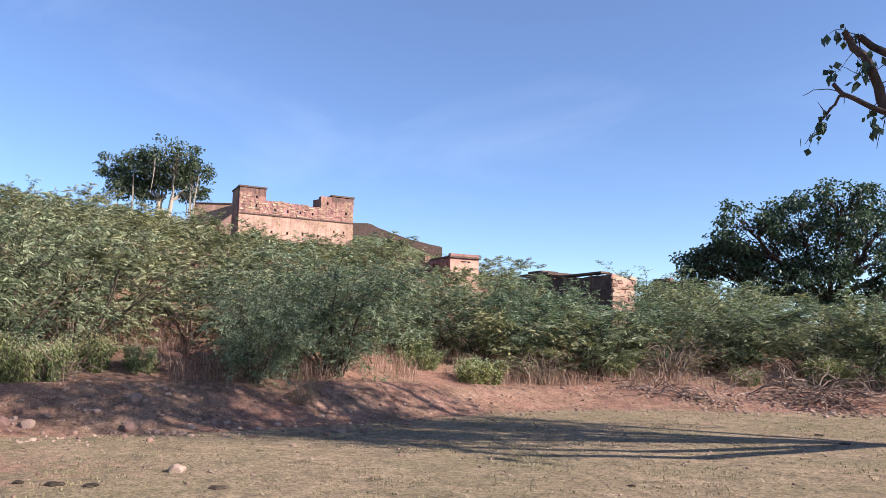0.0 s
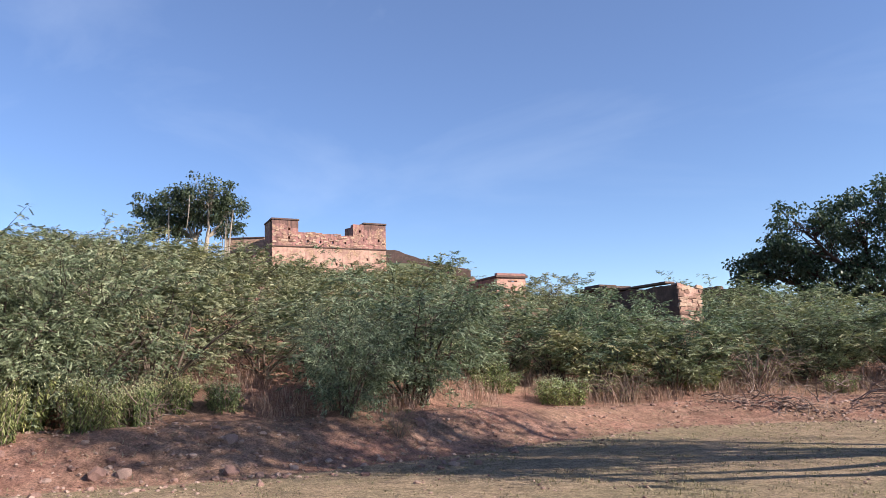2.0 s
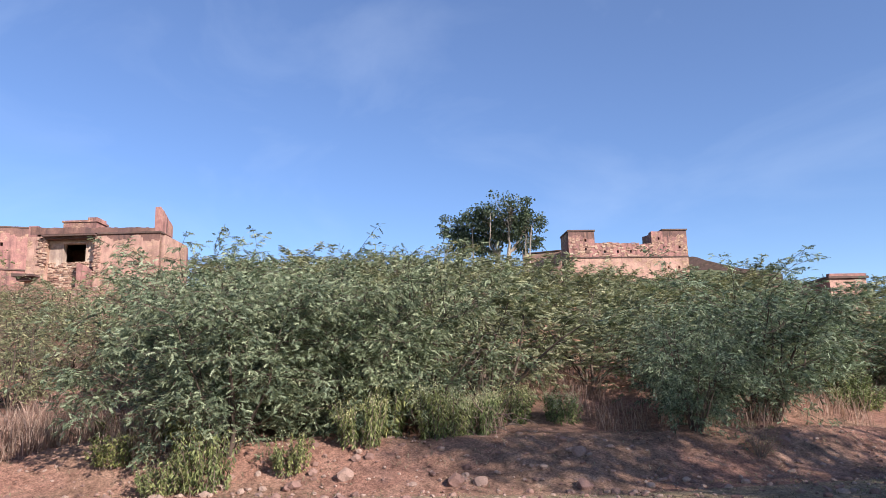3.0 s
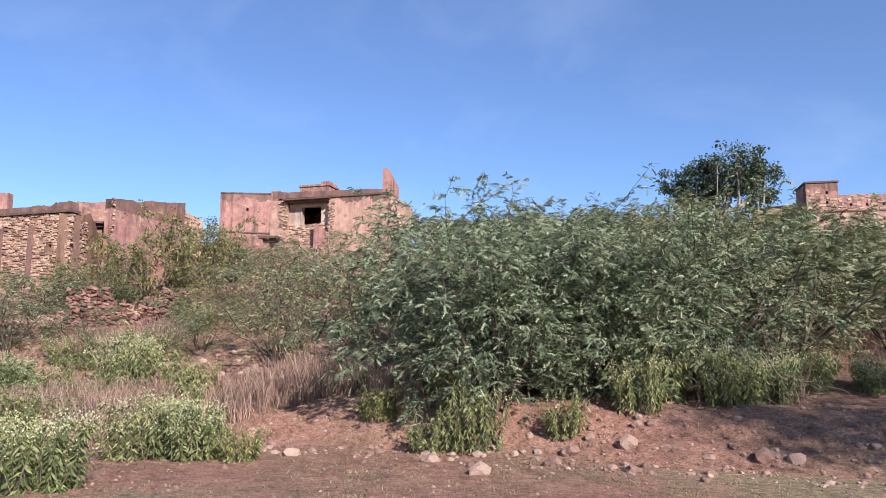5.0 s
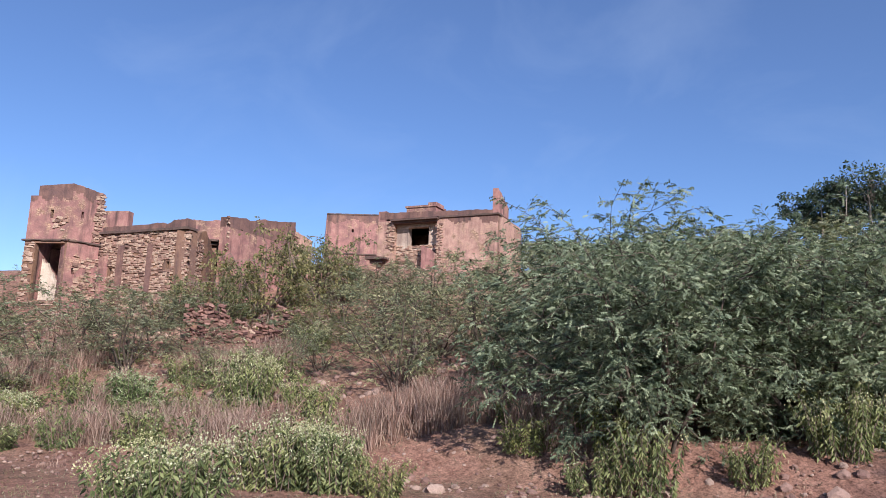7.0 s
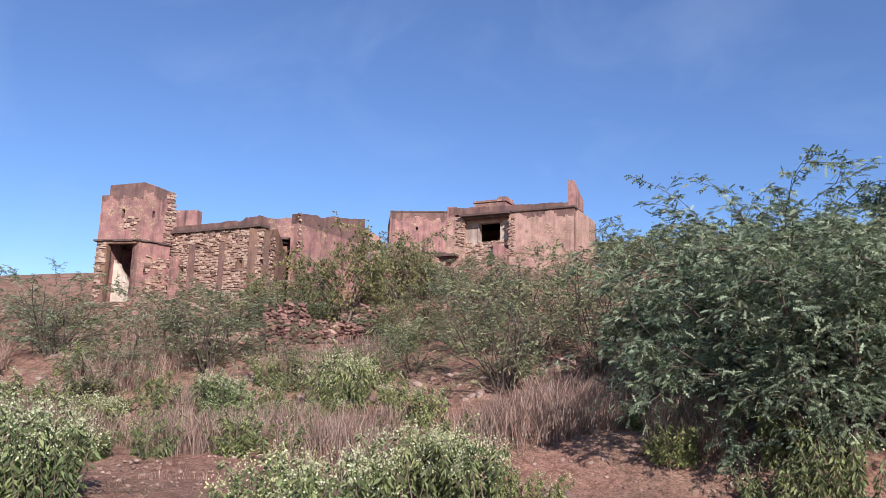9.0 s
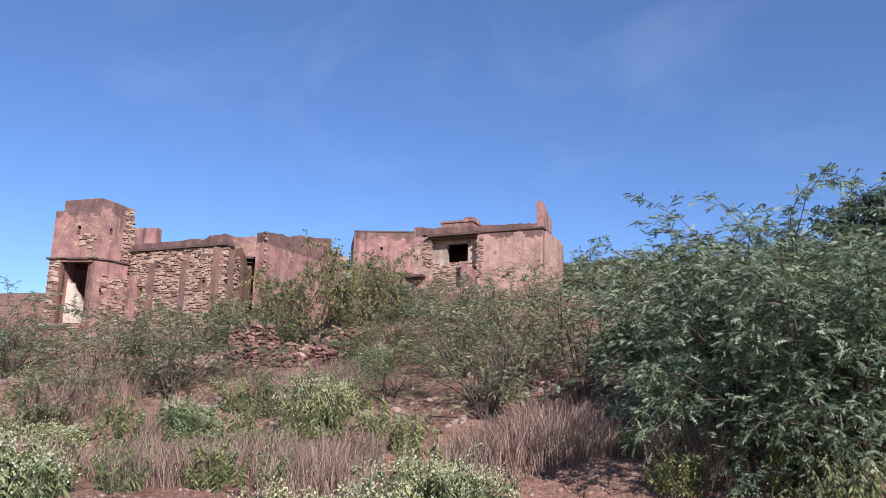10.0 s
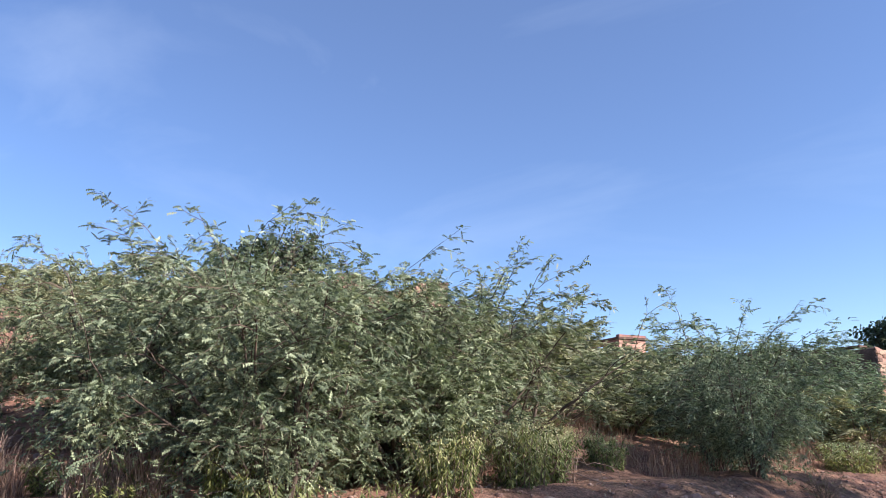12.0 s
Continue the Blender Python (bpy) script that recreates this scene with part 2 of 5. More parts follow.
LITTER = leaf_material("dry_litter", (0.06, 0.045, 0.035), (0.22, 0.165, 0.12), (0.38, 0.3, 0.22), 0.1, 0.9)
STUBBLE = leaf_material("cropped_dry_stubble", (0.16, 0.125, 0.065), (0.26, 0.195, 0.115), (0.36, 0.27, 0.17), 0.15, 0.9)
BARK = wood_material("dark_shrub_bark", (0.05, 0.035, 0.028), (0.14, 0.1, 0.075))
PALE_BARK = wood_material("pale_bark", (0.2, 0.16, 0.12), (0.42, 0.35, 0.28))
BROWN_BARK = wood_material("brown_limb_bark", (0.035, 0.022, 0.018), (0.1, 0.06, 0.045))
TWIG = wood_material("bleached_dry_twig", (0.11, 0.072, 0.058), (0.28, 0.2, 0.16))

# ---- building helpers ----
def part(name, verts, faces, mat, parent=None, label="", smooth=False, weld=False):
    """One mesh object. Its points are in the world; under a thing they are kept relative to the thing's base."""
    me = bpy.data.meshes.new(name)
    me.from_pydata(verts if isinstance(verts, list) else verts.tolist(), [], faces if isinstance(faces, list) else faces.tolist())
    me.materials.append(mat)
    if smooth:
        me.shade_smooth()
    if weld:
        bm = bmesh.new()
        bm.from_mesh(me)
        bmesh.ops.remove_doubles(bm, verts=bm.verts, dist=0.0005)
        bm.to_mesh(me)
        bm.free()
    ob = new(name, me)
    if parent:
        root = parent
        while root.parent:
            root = root.parent
        me.transform(Matrix.Translation(-root.location))
        ob.parent = parent
    return tagged(ob, label) if label else ob


def thing(name, place, label, category, group="", kind=""):
    ob = new(name)
    ob.empty_display_size = 0.2
    ob.location = place
    return tagged(ob, label, category, group, kind)


def put(ob, m):
    ob.matrix_basis = m
    return ob


def spot(x, y, turn=0.0, size=1.0, sink=0.0, tall=1.0, tilt=0.0):
    return pose(x, y, ground_z(x, y) - sink, tilt, 0, turn) @ Matrix.Diagonal((size, size, size * tall, 1))


class Solid:
    """Points and faces of one mesh, gathered block by block."""
    def __init__(self):
        self.v, self.f = [], []

    def block(self, corners):
        """Eight corners: four below, four above, both anticlockwise."""
        k = len(self.v)
        self.v += [tuple(c) for c in corners]
        self.f += [(k + 3, k + 2, k + 1, k), (k + 4, k + 5, k + 6, k + 7)] + [(k + i, k + (i + 1) % 4, k + 4 + (i + 1) % 4, k + 4 + i) for i in range(4)]


class Face:
    """An upright wall plane: it starts at a, ends at b, and its front is on the right hand of that way."""
    def __init__(self, a, b):
        self.a = Vector((a[0], a[1], 0))
        way_ = Vector((b[0] - a[0], b[1] - a[1], 0))
        self.length = way_.length
        self.u = way_.normalized()
        self.n = Vector((self.u.y, -self.u.x, 0))

    def at(self, s, z, out=0.0):
        q = self.a + self.u * s + self.n * out
        return Vector((q.x, q.y, z))

    def bar(self, solid, s0, s1, z0, z1, out, back, top=None):
        """A block along the wall from s0 to s1, standing out by out and reaching back by back; top: its two upper heights."""
        za, zb = top if top else (z1, z1)
        lo = [self.at(s0, z0, out), self.at(s1, z0, out), self.at(s1, z0, -back), self.at(s0, z0, -back)]
        hi = [self.at(s0, za, out), self.at(s1, zb, out), self.at(s1, zb, -back), self.at(s0, za, -back)]
        solid.block(lo + hi)

    def wall(self, s0, s1, z0, top, thick, openings=(), step=0.16, worn=0.05, seed=1):
        """A wall with a worn top and real openings (s0, s1, z0, z1)."""
        rng = random.Random(seed)
        solid = Solid()
        cuts = {s0, s1}
        k = s0 + step
        while k < s1 - 0.08:
            cuts.add(k)
            k += step * rng.uniform(0.6, 1.4)
        for o in openings:
            cuts |= {o[0], o[1]}
        cuts = sorted(cuts)
        height = top if callable(top) else (lambda s: top)
        crest, drift = [], 0.0
        for s in cuts:
            drift = 0.8 * drift + rng.uniform(-worn, worn) * 0.5
            crest.append(height(s) + drift + rng.uniform(-worn, worn) * 0.4)
        for i in range(len(cuts) - 1):
            a, b = cuts[i], cuts[i + 1]
            if b - a < 1e-4:
                continue
            z = z0
            for o in sorted(openings, key=lambda q: q[2]):
                if o[0] <= a + 1e-6 and o[1] >= b - 1e-6:
                    self.bar(solid, a, b, z, o[2], 0, thick)
                    z = o[3]
            self.bar(solid, a, b, z, 0, 0, thick, (max(crest[i], z + 0.02), max(crest[i + 1], z + 0.02)))
        return solid


def stained_top(parent, face, s0, s1, z0, top, seed, deep=0.2):
    """The rain-blackened crest of a wall, with a ragged lower edge, a few millimetres proud of it."""
    rng = random.Random(seed)
    solid = Solid()
    s = s0
    low = z0
    while s < s1 - 0.01:
        e = min(s1, s + rng.uniform(0.06, 0.16))
        low = max(z0 - 0.35, min(z0 + 0.2, low + rng.uniform(-0.16, 0.16)))
        face.bar(solid, s, e, low, 0, 0.006, deep, (top(s), top(e)))
        s = e
    part("stained_crest", solid.v, solid.f, STAINED_PLASTER, parent, "rain-blackened wall crest", weld=True)


def stone_shape(seed, mat):
    """A rough block about one unit each way, its front edges chipped."""
    rng = random.Random(seed)
    v = []
    for x, d, s in ((-0.5, 0.5, 1.0), (0.32, 0.5, 1.0), (0.5, 0.38, 1.0)):
        for a, b in ((-1, -1), (1, -1), (1, 1), (-1, 1)):
            v.append((x + rng.uniform(-0.1, 0.1), a * d + rng.uniform(-0.14, 0.14), b * d + rng.uniform(-0.16, 0.16)))
    f = [(8, 9, 10, 11)]
    for k in (0, 4):
        f += [(k + i, k + (i + 1) % 4, k + 4 + (i + 1) % 4, k + 4 + i) for i in range(4)]
    me = bpy.data.meshes.new("stone")
    me.from_pydata(v, [], f)
    me.materials.append(mat)
    return me


STONES = [stone_shape(i, WALL_STONE) for i in range(10)]
RED_STONES = [stone_shape(20 + i, RED_STONE) for i in range(6)]


def lay_stones(parent, face, s0, s1, z0, z1, seed, most=300, course=0.09, miss=0.05, clear=(), proud=0.015, shapes=STONES, jumble=1.0):
    """Rough courses of stones on a wall's front, each an object of its own; past the given number they are joined into one part."""
    rng = random.Random(seed)
    root = parent.location
    joined_v, joined_f, count = [], [], 0
    z = z0
    turn_ = math.atan2(face.n.y, face.n.x)
    while z < (z1(s0) if callable(z1) else z1) - 0.04 or (callable(z1) and z < max(z1(s0), z1(s1)) - 0.04):
        h = course * rng.uniform(0.65, 1.35)
        s = s0 + rng.uniform(-0.1, 0.05)
        while s < s1 - 0.05:
            w = course * rng.uniform(1.1, 3.4)
            mid_ = s + w / 2
            top_ = z1(mid_) if callable(z1) else z1
            inside = any(o[0] - 0.02 < mid_ + w * 0.35 and o[1] + 0.02 > mid_ - w * 0.35 and o[2] < z + h * 0.8 and o[3] > z + h * 0.2 for o in clear)
            if rng.random() > miss and not inside and z + h * 0.6 < top_ and s0 - 0.1 < mid_ < s1 + 0.1:
                p = face.at(mid_, z + h / 2 + rng.uniform(-0.03, 0.03), rng.uniform(-0.02, proud)) - root
                m = Matrix.LocRotScale(p, Euler((rng.uniform(-0.12, 0.12) * jumble, rng.uniform(-0.1, 0.1) * jumble, turn_ + rng.uniform(-0.12, 0.12) * jumble)), (0.1, w * rng.uniform(0.88, 1.0), h * rng.uniform(0.82, 1.05)))
                me = rng.choice(shapes)
                if count < most:
                    ob = new("stone", me)
                    ob.parent = parent
                    ob.matrix_basis = m
                else:
                    k = len(joined_v)
                    joined_v += [tuple(m @ v.co + root) for v in me.vertices]
                    joined_f += [tuple(k + i for i in q.vertices) for q in me.polygons]
                count += 1
            s += w
        z += h
    if joined_v:
        tagged(part("stonework", joined_v, joined_f, shapes[0].materials[0], parent), kind="stuff")


# ---- ground ----
def lay_ground():
    n = 330
    us = np.linspace(-1, 1, n)
    xs = -12 + 2.6 * np.sinh(us * 7.0)
    ys = 7 + 2.6 * np.sinh(us * 7.0)
    verts, zone = [], []
    for x in xs:
        for y in ys:
            d = beyond(x, y)
            z = ground_z(x, y)
            if abs(x) < 120 and abs(y) < 140:
                z += 0.05 * noise.noise((x * 0.5, y * 0.5, 0)) * (0.3 + ease(0, 2, d)) + 0.035 * noise.noise((x * 1.7, y * 1.7, 3)) * (0.25 + ease(-0.5, 1, d))
                z += 0.12 * max(0, noise.noise((x * 0.8, y * 0.8, 7))) * ease(0.5, 3, d) + 0.02 * noise.noise((x * 4, y * 4, 5)) * (0.3 + ease(-0.5, 1, d))
            verts.append((x, y, z))
            zone.append(max(ease(-0.6, 0.7, d), 0.85 * ease(-7, -2.5, d) * ease(9, 4, y) if d < 0 else 1))
    faces = [(i * n + j, (i + 1) * n + j, (i + 1) * n + j + 1, i * n + j + 1) for i in range(n - 1) for j in range(n - 1)]
    ob = part("ground", verts, faces, SOIL, smooth=True)
    at = ob.data.attributes.new("hillside", "FLOAT", "POINT")
    at.data.foreach_set("value", zone)
    at = ob.data.attributes.new("scrub", "FLOAT", "POINT")
    at.data.foreach_set("value", [ease(48, 78, math.hypot(v[0] + 6, v[1])) for v in verts])
    tagged(ob, "dry field with cropped stubble and a reddish earth bank and hillside", "ground", kind="structure")


lay_ground()


# ---- ruined watch tower and the walls beside it ----
TA, TC, TB = (-38.1, -9.65), (-37.4, -8.0), (-38.2, -7.0)


def ruined_tower():
    t = thing("ruined_tower", (-38.4, -8.3, 3.3), "ruined red-plastered stone watch tower with a dark broken doorway", "tower")
    left, right = Face(TA, TC), Face(TC, TB)
    door = (0.46, 1.72, 4.2, 6.42)
    slot = (0.92, 1.06, 7.42, 7.75)
    low = left.wall(0, left.length, 2.6, 6.5, 0.22, [door], worn=0, seed=2)
    part("lower_wall", low.v, low.f, RUBBLE_FILL, t, weld=True)
    up = left.wall(0.0, 0.32, 6.58, lambda s: 8.3, 0.4, worn=0.05, seed=3)
    part("side_wall", up.v, up.f, RED_PLASTER, t, weld=True)
    up = left.wall(0.32, left.length, 6.58, lambda s: 8.68 + 0.1 * s / left.length, 0.4, [slot], worn=0.04, seed=4)
    part("upper_wall", up.v, up.f, RED_PLASTER, t, weld=True)
    low = right.wall(0, right.length, 2.6, 6.5, 0.45, [(0.28, 0.4, 5.25, 5.5)], worn=0, seed=5)
    part("lower_wall", low.v, low.f, RED_PLASTER, t, weld=True)
    up = right.wall(0, right.length, 6.58, lambda s: 8.78 - 0.12 * s, 0.4, [(0.42, 0.52, 7.5, 7.75)], worn=0.05, seed=6)
    part("upper_wall", up.v, up.f, RED_PLASTER, t, weld=True)
    stained_top(t, left, 0.32, left.length, 8.45, lambda s: 8.7 + 0.1 * s / left.length, 15)
    stained_top(t, left, 0.0, 0.32, 8.1, lambda s: 8.32, 16)
    stained_top(t, right, 0, right.length, 8.4, lambda s: 8.79 - 0.12 * s, 17)
    for f, s0, s1 in ((left, -0.12, left.length + 0.1), (right, -0.1, right.length + 0.05)):
        c = Solid()
        k = s0
        while k < s1 - 0.01:
            e = min(s1, k + 0.42)
            f.bar(c, k, e - 0.012, 6.515 + 0.015 * math.sin(k * 5), 6.575, 0.075, 0.4)
            k = e
        part("string_course", c.v, c.f, DARK_STONE, t, "dark projecting stone string course")
    back = Solid()
    rear = Face((-41.2, -8.3), (-40.4, -6.4))
    rear.bar(back, 0, rear.length, 2.6, 8.5, 0, 0.4)
    far_side = Face((-41.3, -8.4), TA)
    far_side.bar(back, 0, far_side.length, 2.6, 8.3, 0, 0.4)
    part("rear_wall", back.v, back.f, RED_PLASTER, t)
    roof = Solid()
    roof.block([(-40.6, -7.4, 6.4), (-39.0, -8.9, 6.4), (-37.9, -8.2, 6.4), (-38.7, -7.1, 6.4), (-40.6, -7.4, 6.55), (-39.0, -8.9, 6.55), (-37.9, -8.2, 6.55), (-38.7, -7.1, 6.55)])
    part("floor_slab", roof.v, roof.f, DARK_STONE, t)
    inner = Face((-38.75, -9.75), (-38.15, -8.1))
    pale = inner.wall(0, inner.length, 2.6, lambda s: 5.3 + 0.55 * math.sin(2.4 * s), 0.16, worn=0.2, step=0.09, seed=9)
    part("inner_wall", pale.v, pale.f, PALE_PLASTER, t, "pale broken inner plaster wall", weld=True)
    lay_stones(t, left, 0.05, left.length, 4.0, 6.45, 21, 130, 0.085, 0.05, [door, (1.7, 9, 0, 9)])
    lay_stones(t, right, right.length - 0.28, right.length, 6.65, 8.6, 22, 60, 0.08, 0.05)
    lay_stones(t, right, 0.35, right.length, 4.2, 6.0, 24, 60, 0.085, 0.3)
    lay_stones(t, left, 1.15, 1.6, 6.9, 7.5, 23, 20, 0.08, 0.25)


def rubble_wall():
    f = Face((-38.25, -6.95), (-35.55, -3.45))
    t = thing("rubble_wall", (-37, -5.3, 3.2), "roofless rubble stone wall with patches of red plaster", "wall")
    L = f.length
    slots = [(0.55, 0.72, 5.3, 5.62), (3.45, 3.6, 5.55, 5.8)]
    body = f.wall(0, L, 2.4, 6.98, 0.5, slots, worn=0, seed=11)
    part("masonry", body.v, body.f, RUBBLE_FILL, t, weld=True)
    cap = f.wall(0, L, 7.1, lambda s: 7.3 + (0.1 if s > 3.6 else 0), 0.35, worn=0.05, step=0.12, seed=12)
    part("parapet", cap.v, cap.f, STAINED_PLASTER, t, "worn dark red parapet", weld=True)
    c = Solid()
    k = -0.05
    rng = random.Random(8)
    while k < L:
        e = min(L + 0.08, k + rng.uniform(0.35, 0.7))
        f.bar(c, k, e - 0.015, 6.99, 7.085, rng.uniform(0.1, 0.17), 0.4)
        k = e
    part("cornice", c.v, c.f, DARK_STONE, t, "thin projecting stone cornice")
    for s0, s1, z0, z1 in ((1.0, 1.32, 4.2, 6.5), (2.52, 2.78, 4.4, 6.45), (0.05, 0.5, 4.4, 6.1)):
        p = f.wall(s0, s1, z0, z1, 0.1, step=0.14, worn=0.12, seed=int(s0 * 10))
        for i, v in enumerate(p.v):
            p.v[i] = tuple(Vector(v) + f.n * 0.075)
        part("plaster_patch", p.v, p.f, STAINED_PLASTER if s1 - s0 < 0.4 else RED_PLASTER, t, "strip of surviving stained plaster", weld=True)
    lay_stones(t, f, 0, L, 3.6, 6.97, 31, 300, 0.08, 0.06, slots)
    side = Face((-35.55, -3.45), (-38.6, -2.4))
    e = side.wall(0, side.length, 2.6, lambda s: 7.0 - 0.3 * math.sin(s * 3), 0.45, worn=0.15, seed=14)
    part("end_wall", e.v, e.f, RUBBLE_FILL, t, weld=True)
    lay_stones(t, side, 0, 1.4, 4.4, 6.85, 33, 60, 0.09, 0.1)


def broken_walls():
    a = Face((-38.9, -3.6), (-38.9, -1.7))
    t = thing("broken_wall", (-39, -2.6, 3.6), "broken red plaster wall of a roofless room", "wall", "broken walls of the ruin")
    w = a.wall(0, a.length, 3.6, lambda s: 8.05 + 0.05 * s, 0.35, worn=0.05, seed=41)
    part("wall", w.v, w.f, RED_PLASTER, t, weld=True)
    slab = Solid()
    a.bar(slab, 0.1, 2.1, 7.08, 7.16, 0.7, 0.1)
    a.bar(slab, 0.4, 1.7, 6.95, 7.05, 0.5, 0.1)
    part("roof_slab", slab.v, slab.f, DARK_STONE, t, "broken projecting roof slab")
    b = Face((-37.2, -2.1), (-41.2, 0.95))
    t = thing("broken_wall", (-39.2, -0.6, 3.6), "long broken plaster wall with a crumbling end", "wall", "broken walls of the ruin")
    L = b.length
    w = b.wall(0, L, 3.4, lambda s: 7.95 + 0.16 * s - (0.45 if s > L - 0.25 else 0) - (0.1 if 1.2 < s < 2.2 else 0), 0.4, worn=0.05, step=0.25, seed=42)
    part("wall", w.v, w.f, RED_PLASTER, t, weld=True)
    cap = b.wall(0, L - 0.3, 7.55, lambda s: 7.97 + 0.16 * s - (0.1 if 1.2 < s < 2.2 else 0), 0.41, worn=0.04, step=0.25, seed=42)
    for i, v in enumerate(cap.v):
        cap.v[i] = tuple(Vector(v) + b.n * 0.005)
    part("wall_top", cap.v, cap.f, STAINED_PLASTER, t, "rain-blackened wall top", weld=True)
    lay_stones(t, Face((-37.7, -2.25), (-37.2, -2.1)), 0, 0.5, 6.6, 7.95, 43, 60, 0.08, 0.05)
    lay_stones(t, b, L - 0.3, L, 7.0, 8.3, 44, 24, 0.09, 0.2)
    cut = Face((-41.2, 0.95), (-41.6, 2.2))
    t = thing("broken_wall", (-41.4, 1.5, 4), "low stub of a broken red wall", "wall", "broken walls of the ruin")
    w = cut.wall(0, 0.7, 4.2, lambda s: 8.35 - 0.4 * s, 0.4, worn=0.08, seed=45)
    part("wall", w.v, w.f, PINK_PLASTER, t, weld=True)


def plastered_block():
    f = Face((-51.0, 3.1), (-50.4, 7.0))
    t = thing("plastered_ruin", (-51.4, 5, 7), "flat red-plastered ruin block streaked dark by rain", "building")
    L = f.length
    w = f.wall(0, L, 6.8, 9.08, 0.5, worn=0, seed=51)
    part("lower_wall", w.v, w.f, RED_PLASTER, t, weld=True)
    w = f.wall(0, L, 9.16, lambda s: 11.42 + 0.03 * s, 0.5, worn=0.03, seed=52, openings=[(1.55, 1.68, 10.45, 10.65)])
    part("upper_wall", w.v, w.f, RED_PLASTER, t, weld=True)
    stained_top(t, f, 0, L, 11.1, lambda s: 11.47 + 0.03 * s, 18)
    c = Solid()
    f.bar(c, -0.04, L + 0.04, 9.085, 9.155, 0.07, 0.5)
    part("string_course", c.v, c.f, DARK_STONE, t)
    k = 0.0
    while k < L:
        c = Solid()
        f.bar(c, k, min(L, k + 0.55) - 0.01, 11.5 + 0.03 * k - 0.02, 11.56 + 0.03 * k, 0.04, 0.5)
        part("coping_stone", c.v, c.f, DARK_STONE, t)
        k += 0.55
    side = Face((-54.5, 3.4), (-51.0, 3.1))
    w = side.wall(0, side.length, 6.8, 11.4, 0.4, worn=0.04, seed=53)
    part("side_wall", w.v, w.f, RED_PLASTER, t, weld=True)
    ret = Face((-50.4, 7.0), (-50.1, 7.8))
    w = ret.wall(0, ret.length, 6.8, 11.45, 0.4, worn=0.03, seed=54)
    part("return_wall", w.v, w.f, RED_PLASTER, t, weld=True)
    part("roof", [(-51.4, 3.4, 10.9), (-50.8, 7.6, 10.9), (-54.4, 7.8, 10.9), (-54.4, 3.5, 10.9)], [(0, 1, 2, 3)], DARK_STONE, t)


def window_house():
    f = Face((-43.8, 5.1), (-39.75, 10.25))
    L = f.length
    t = thing("ruined_house", (-42, 8, 5.5), "ruined pink-plastered house with a square window under a stone eave", "house")
    bay0, bay1 = 0.9, 3.35       # the recessed bay with the window
    w = f.wall(0, bay0, 5.2, 9.72, 0.5, worn=0, seed=61)
    part("wall", w.v, w.f, PINK_PLASTER, t, weld=True)
    w = f.wall(bay1, L, 5.2, 9.72, 0.5, worn=0, seed=62)
    part("wall", w.v, w.f, PINK_PLASTER, t, weld=True)
    win = (1.62, 2.74, 8.45, 9.4)
    rec = Face(tuple(f.at(0, 0, -0.4))[:2], tuple(f.at(L, 0, -0.4))[:2])
    w = rec.wall(bay0 + 0.004, bay1 - 0.004, 5.2, 9.72, 0.3, [win], worn=0, seed=63)
    part("window_wall", w.v, w.f, PALE_PLASTER, t, "recessed pale plaster window wall", weld=True)
    wf = Solid()
    rec.bar(wf, win[0] - 0.06, win[1] + 0.06, win[3] + 0.002, win[3] + 0.08, 0.04, 0.1)
    rec.bar(wf, win[0] - 0.06, win[0] - 0.002, win[2], win[3], 0.04, 0.1)
    rec.bar(wf, win[1] + 0.002, win[1] + 0.06, win[2], win[3], 0.04, 0.1)
    part("window_frame", wf.v, wf.f, PALE_PLASTER, t)
    s = Solid()
    f.bar(s, bay0 - 0.08, bay1 + 0.1, 9.66, 9.74, 0.28, 0.35)
    f.bar(s, bay0, bay1, 9.56, 9.655, 0.1, 0.35)
    part("eave_slab", s.v, s.f, DARK_STONE, t, "dark projecting stone eave")
    c = Solid()
    k = bay1 + 0.12
    while k < L:
        e = min(L + 0.08, k + 0.6)
        f.bar(c, k, e - 0.01, 9.725, 9.81, 0.08, 0.5)
        k = e
    part("cornice", c.v, c.f, DARK_STONE, t)
    w = f.wall(0.1, L - 0.25, 9.82, lambda s: 10.2 - 0.03 * s, 0.4, worn=0.035, step=0.12, seed=64)
    part("parapet", w.v, w.f, STAINED_PLASTER, t, "low worn parapet", weld=True)
    side = Face(tuple(f.at(L, 0))[:2], tuple(f.at(L, 0, -3.6))[:2])
    fin = side.wall(0, 1.6, 9.82, lambda q: 11.05 - 0.42 * q, 0.28, worn=0.06, step=0.12, seed=66)
    part("parapet_fin", fin.v, fin.f, RED_PLASTER, t, "tall leaning stump of parapet", weld=True)
    w = side.wall(0.003, side.length, 5.2, 9.78, 0.45, worn=0, seed=67)
    part("side_wall", w.v, w.f, PINK_PLASTER, t, weld=True)
    left = Face(tuple(f.at(0, 0, -3.6))[:2], tuple(f.at(0, 0))[:2])
    w = left.wall(0, left.length - 0.003, 5.2, 10.25, 0.45, worn=0.05, seed=68)
    part("side_wall", w.v, w.f, RED_PLASTER, t, weld=True)
    q = [f.at(0.2, 9.7, -0.3), f.at(L - 0.2, 9.7, -0.3), f.at(L - 0.2, 9.7, -3.5), f.at(0.2, 9.7, -3.5)]
    part("roof", [tuple(v) for v in q], [(0, 1, 2, 3)], DARK_STONE, t)
    stained_top(t, f, 3.5, L, 9.6, lambda s: 9.715, 19)
    rear = Solid()
    f.bar(rear, 0, L, 5.2, 9.7, -3.5, 3.8)
    part("rear_wall", rear.v, rear.f, RED_PLASTER, t)
    kiosk = Solid()
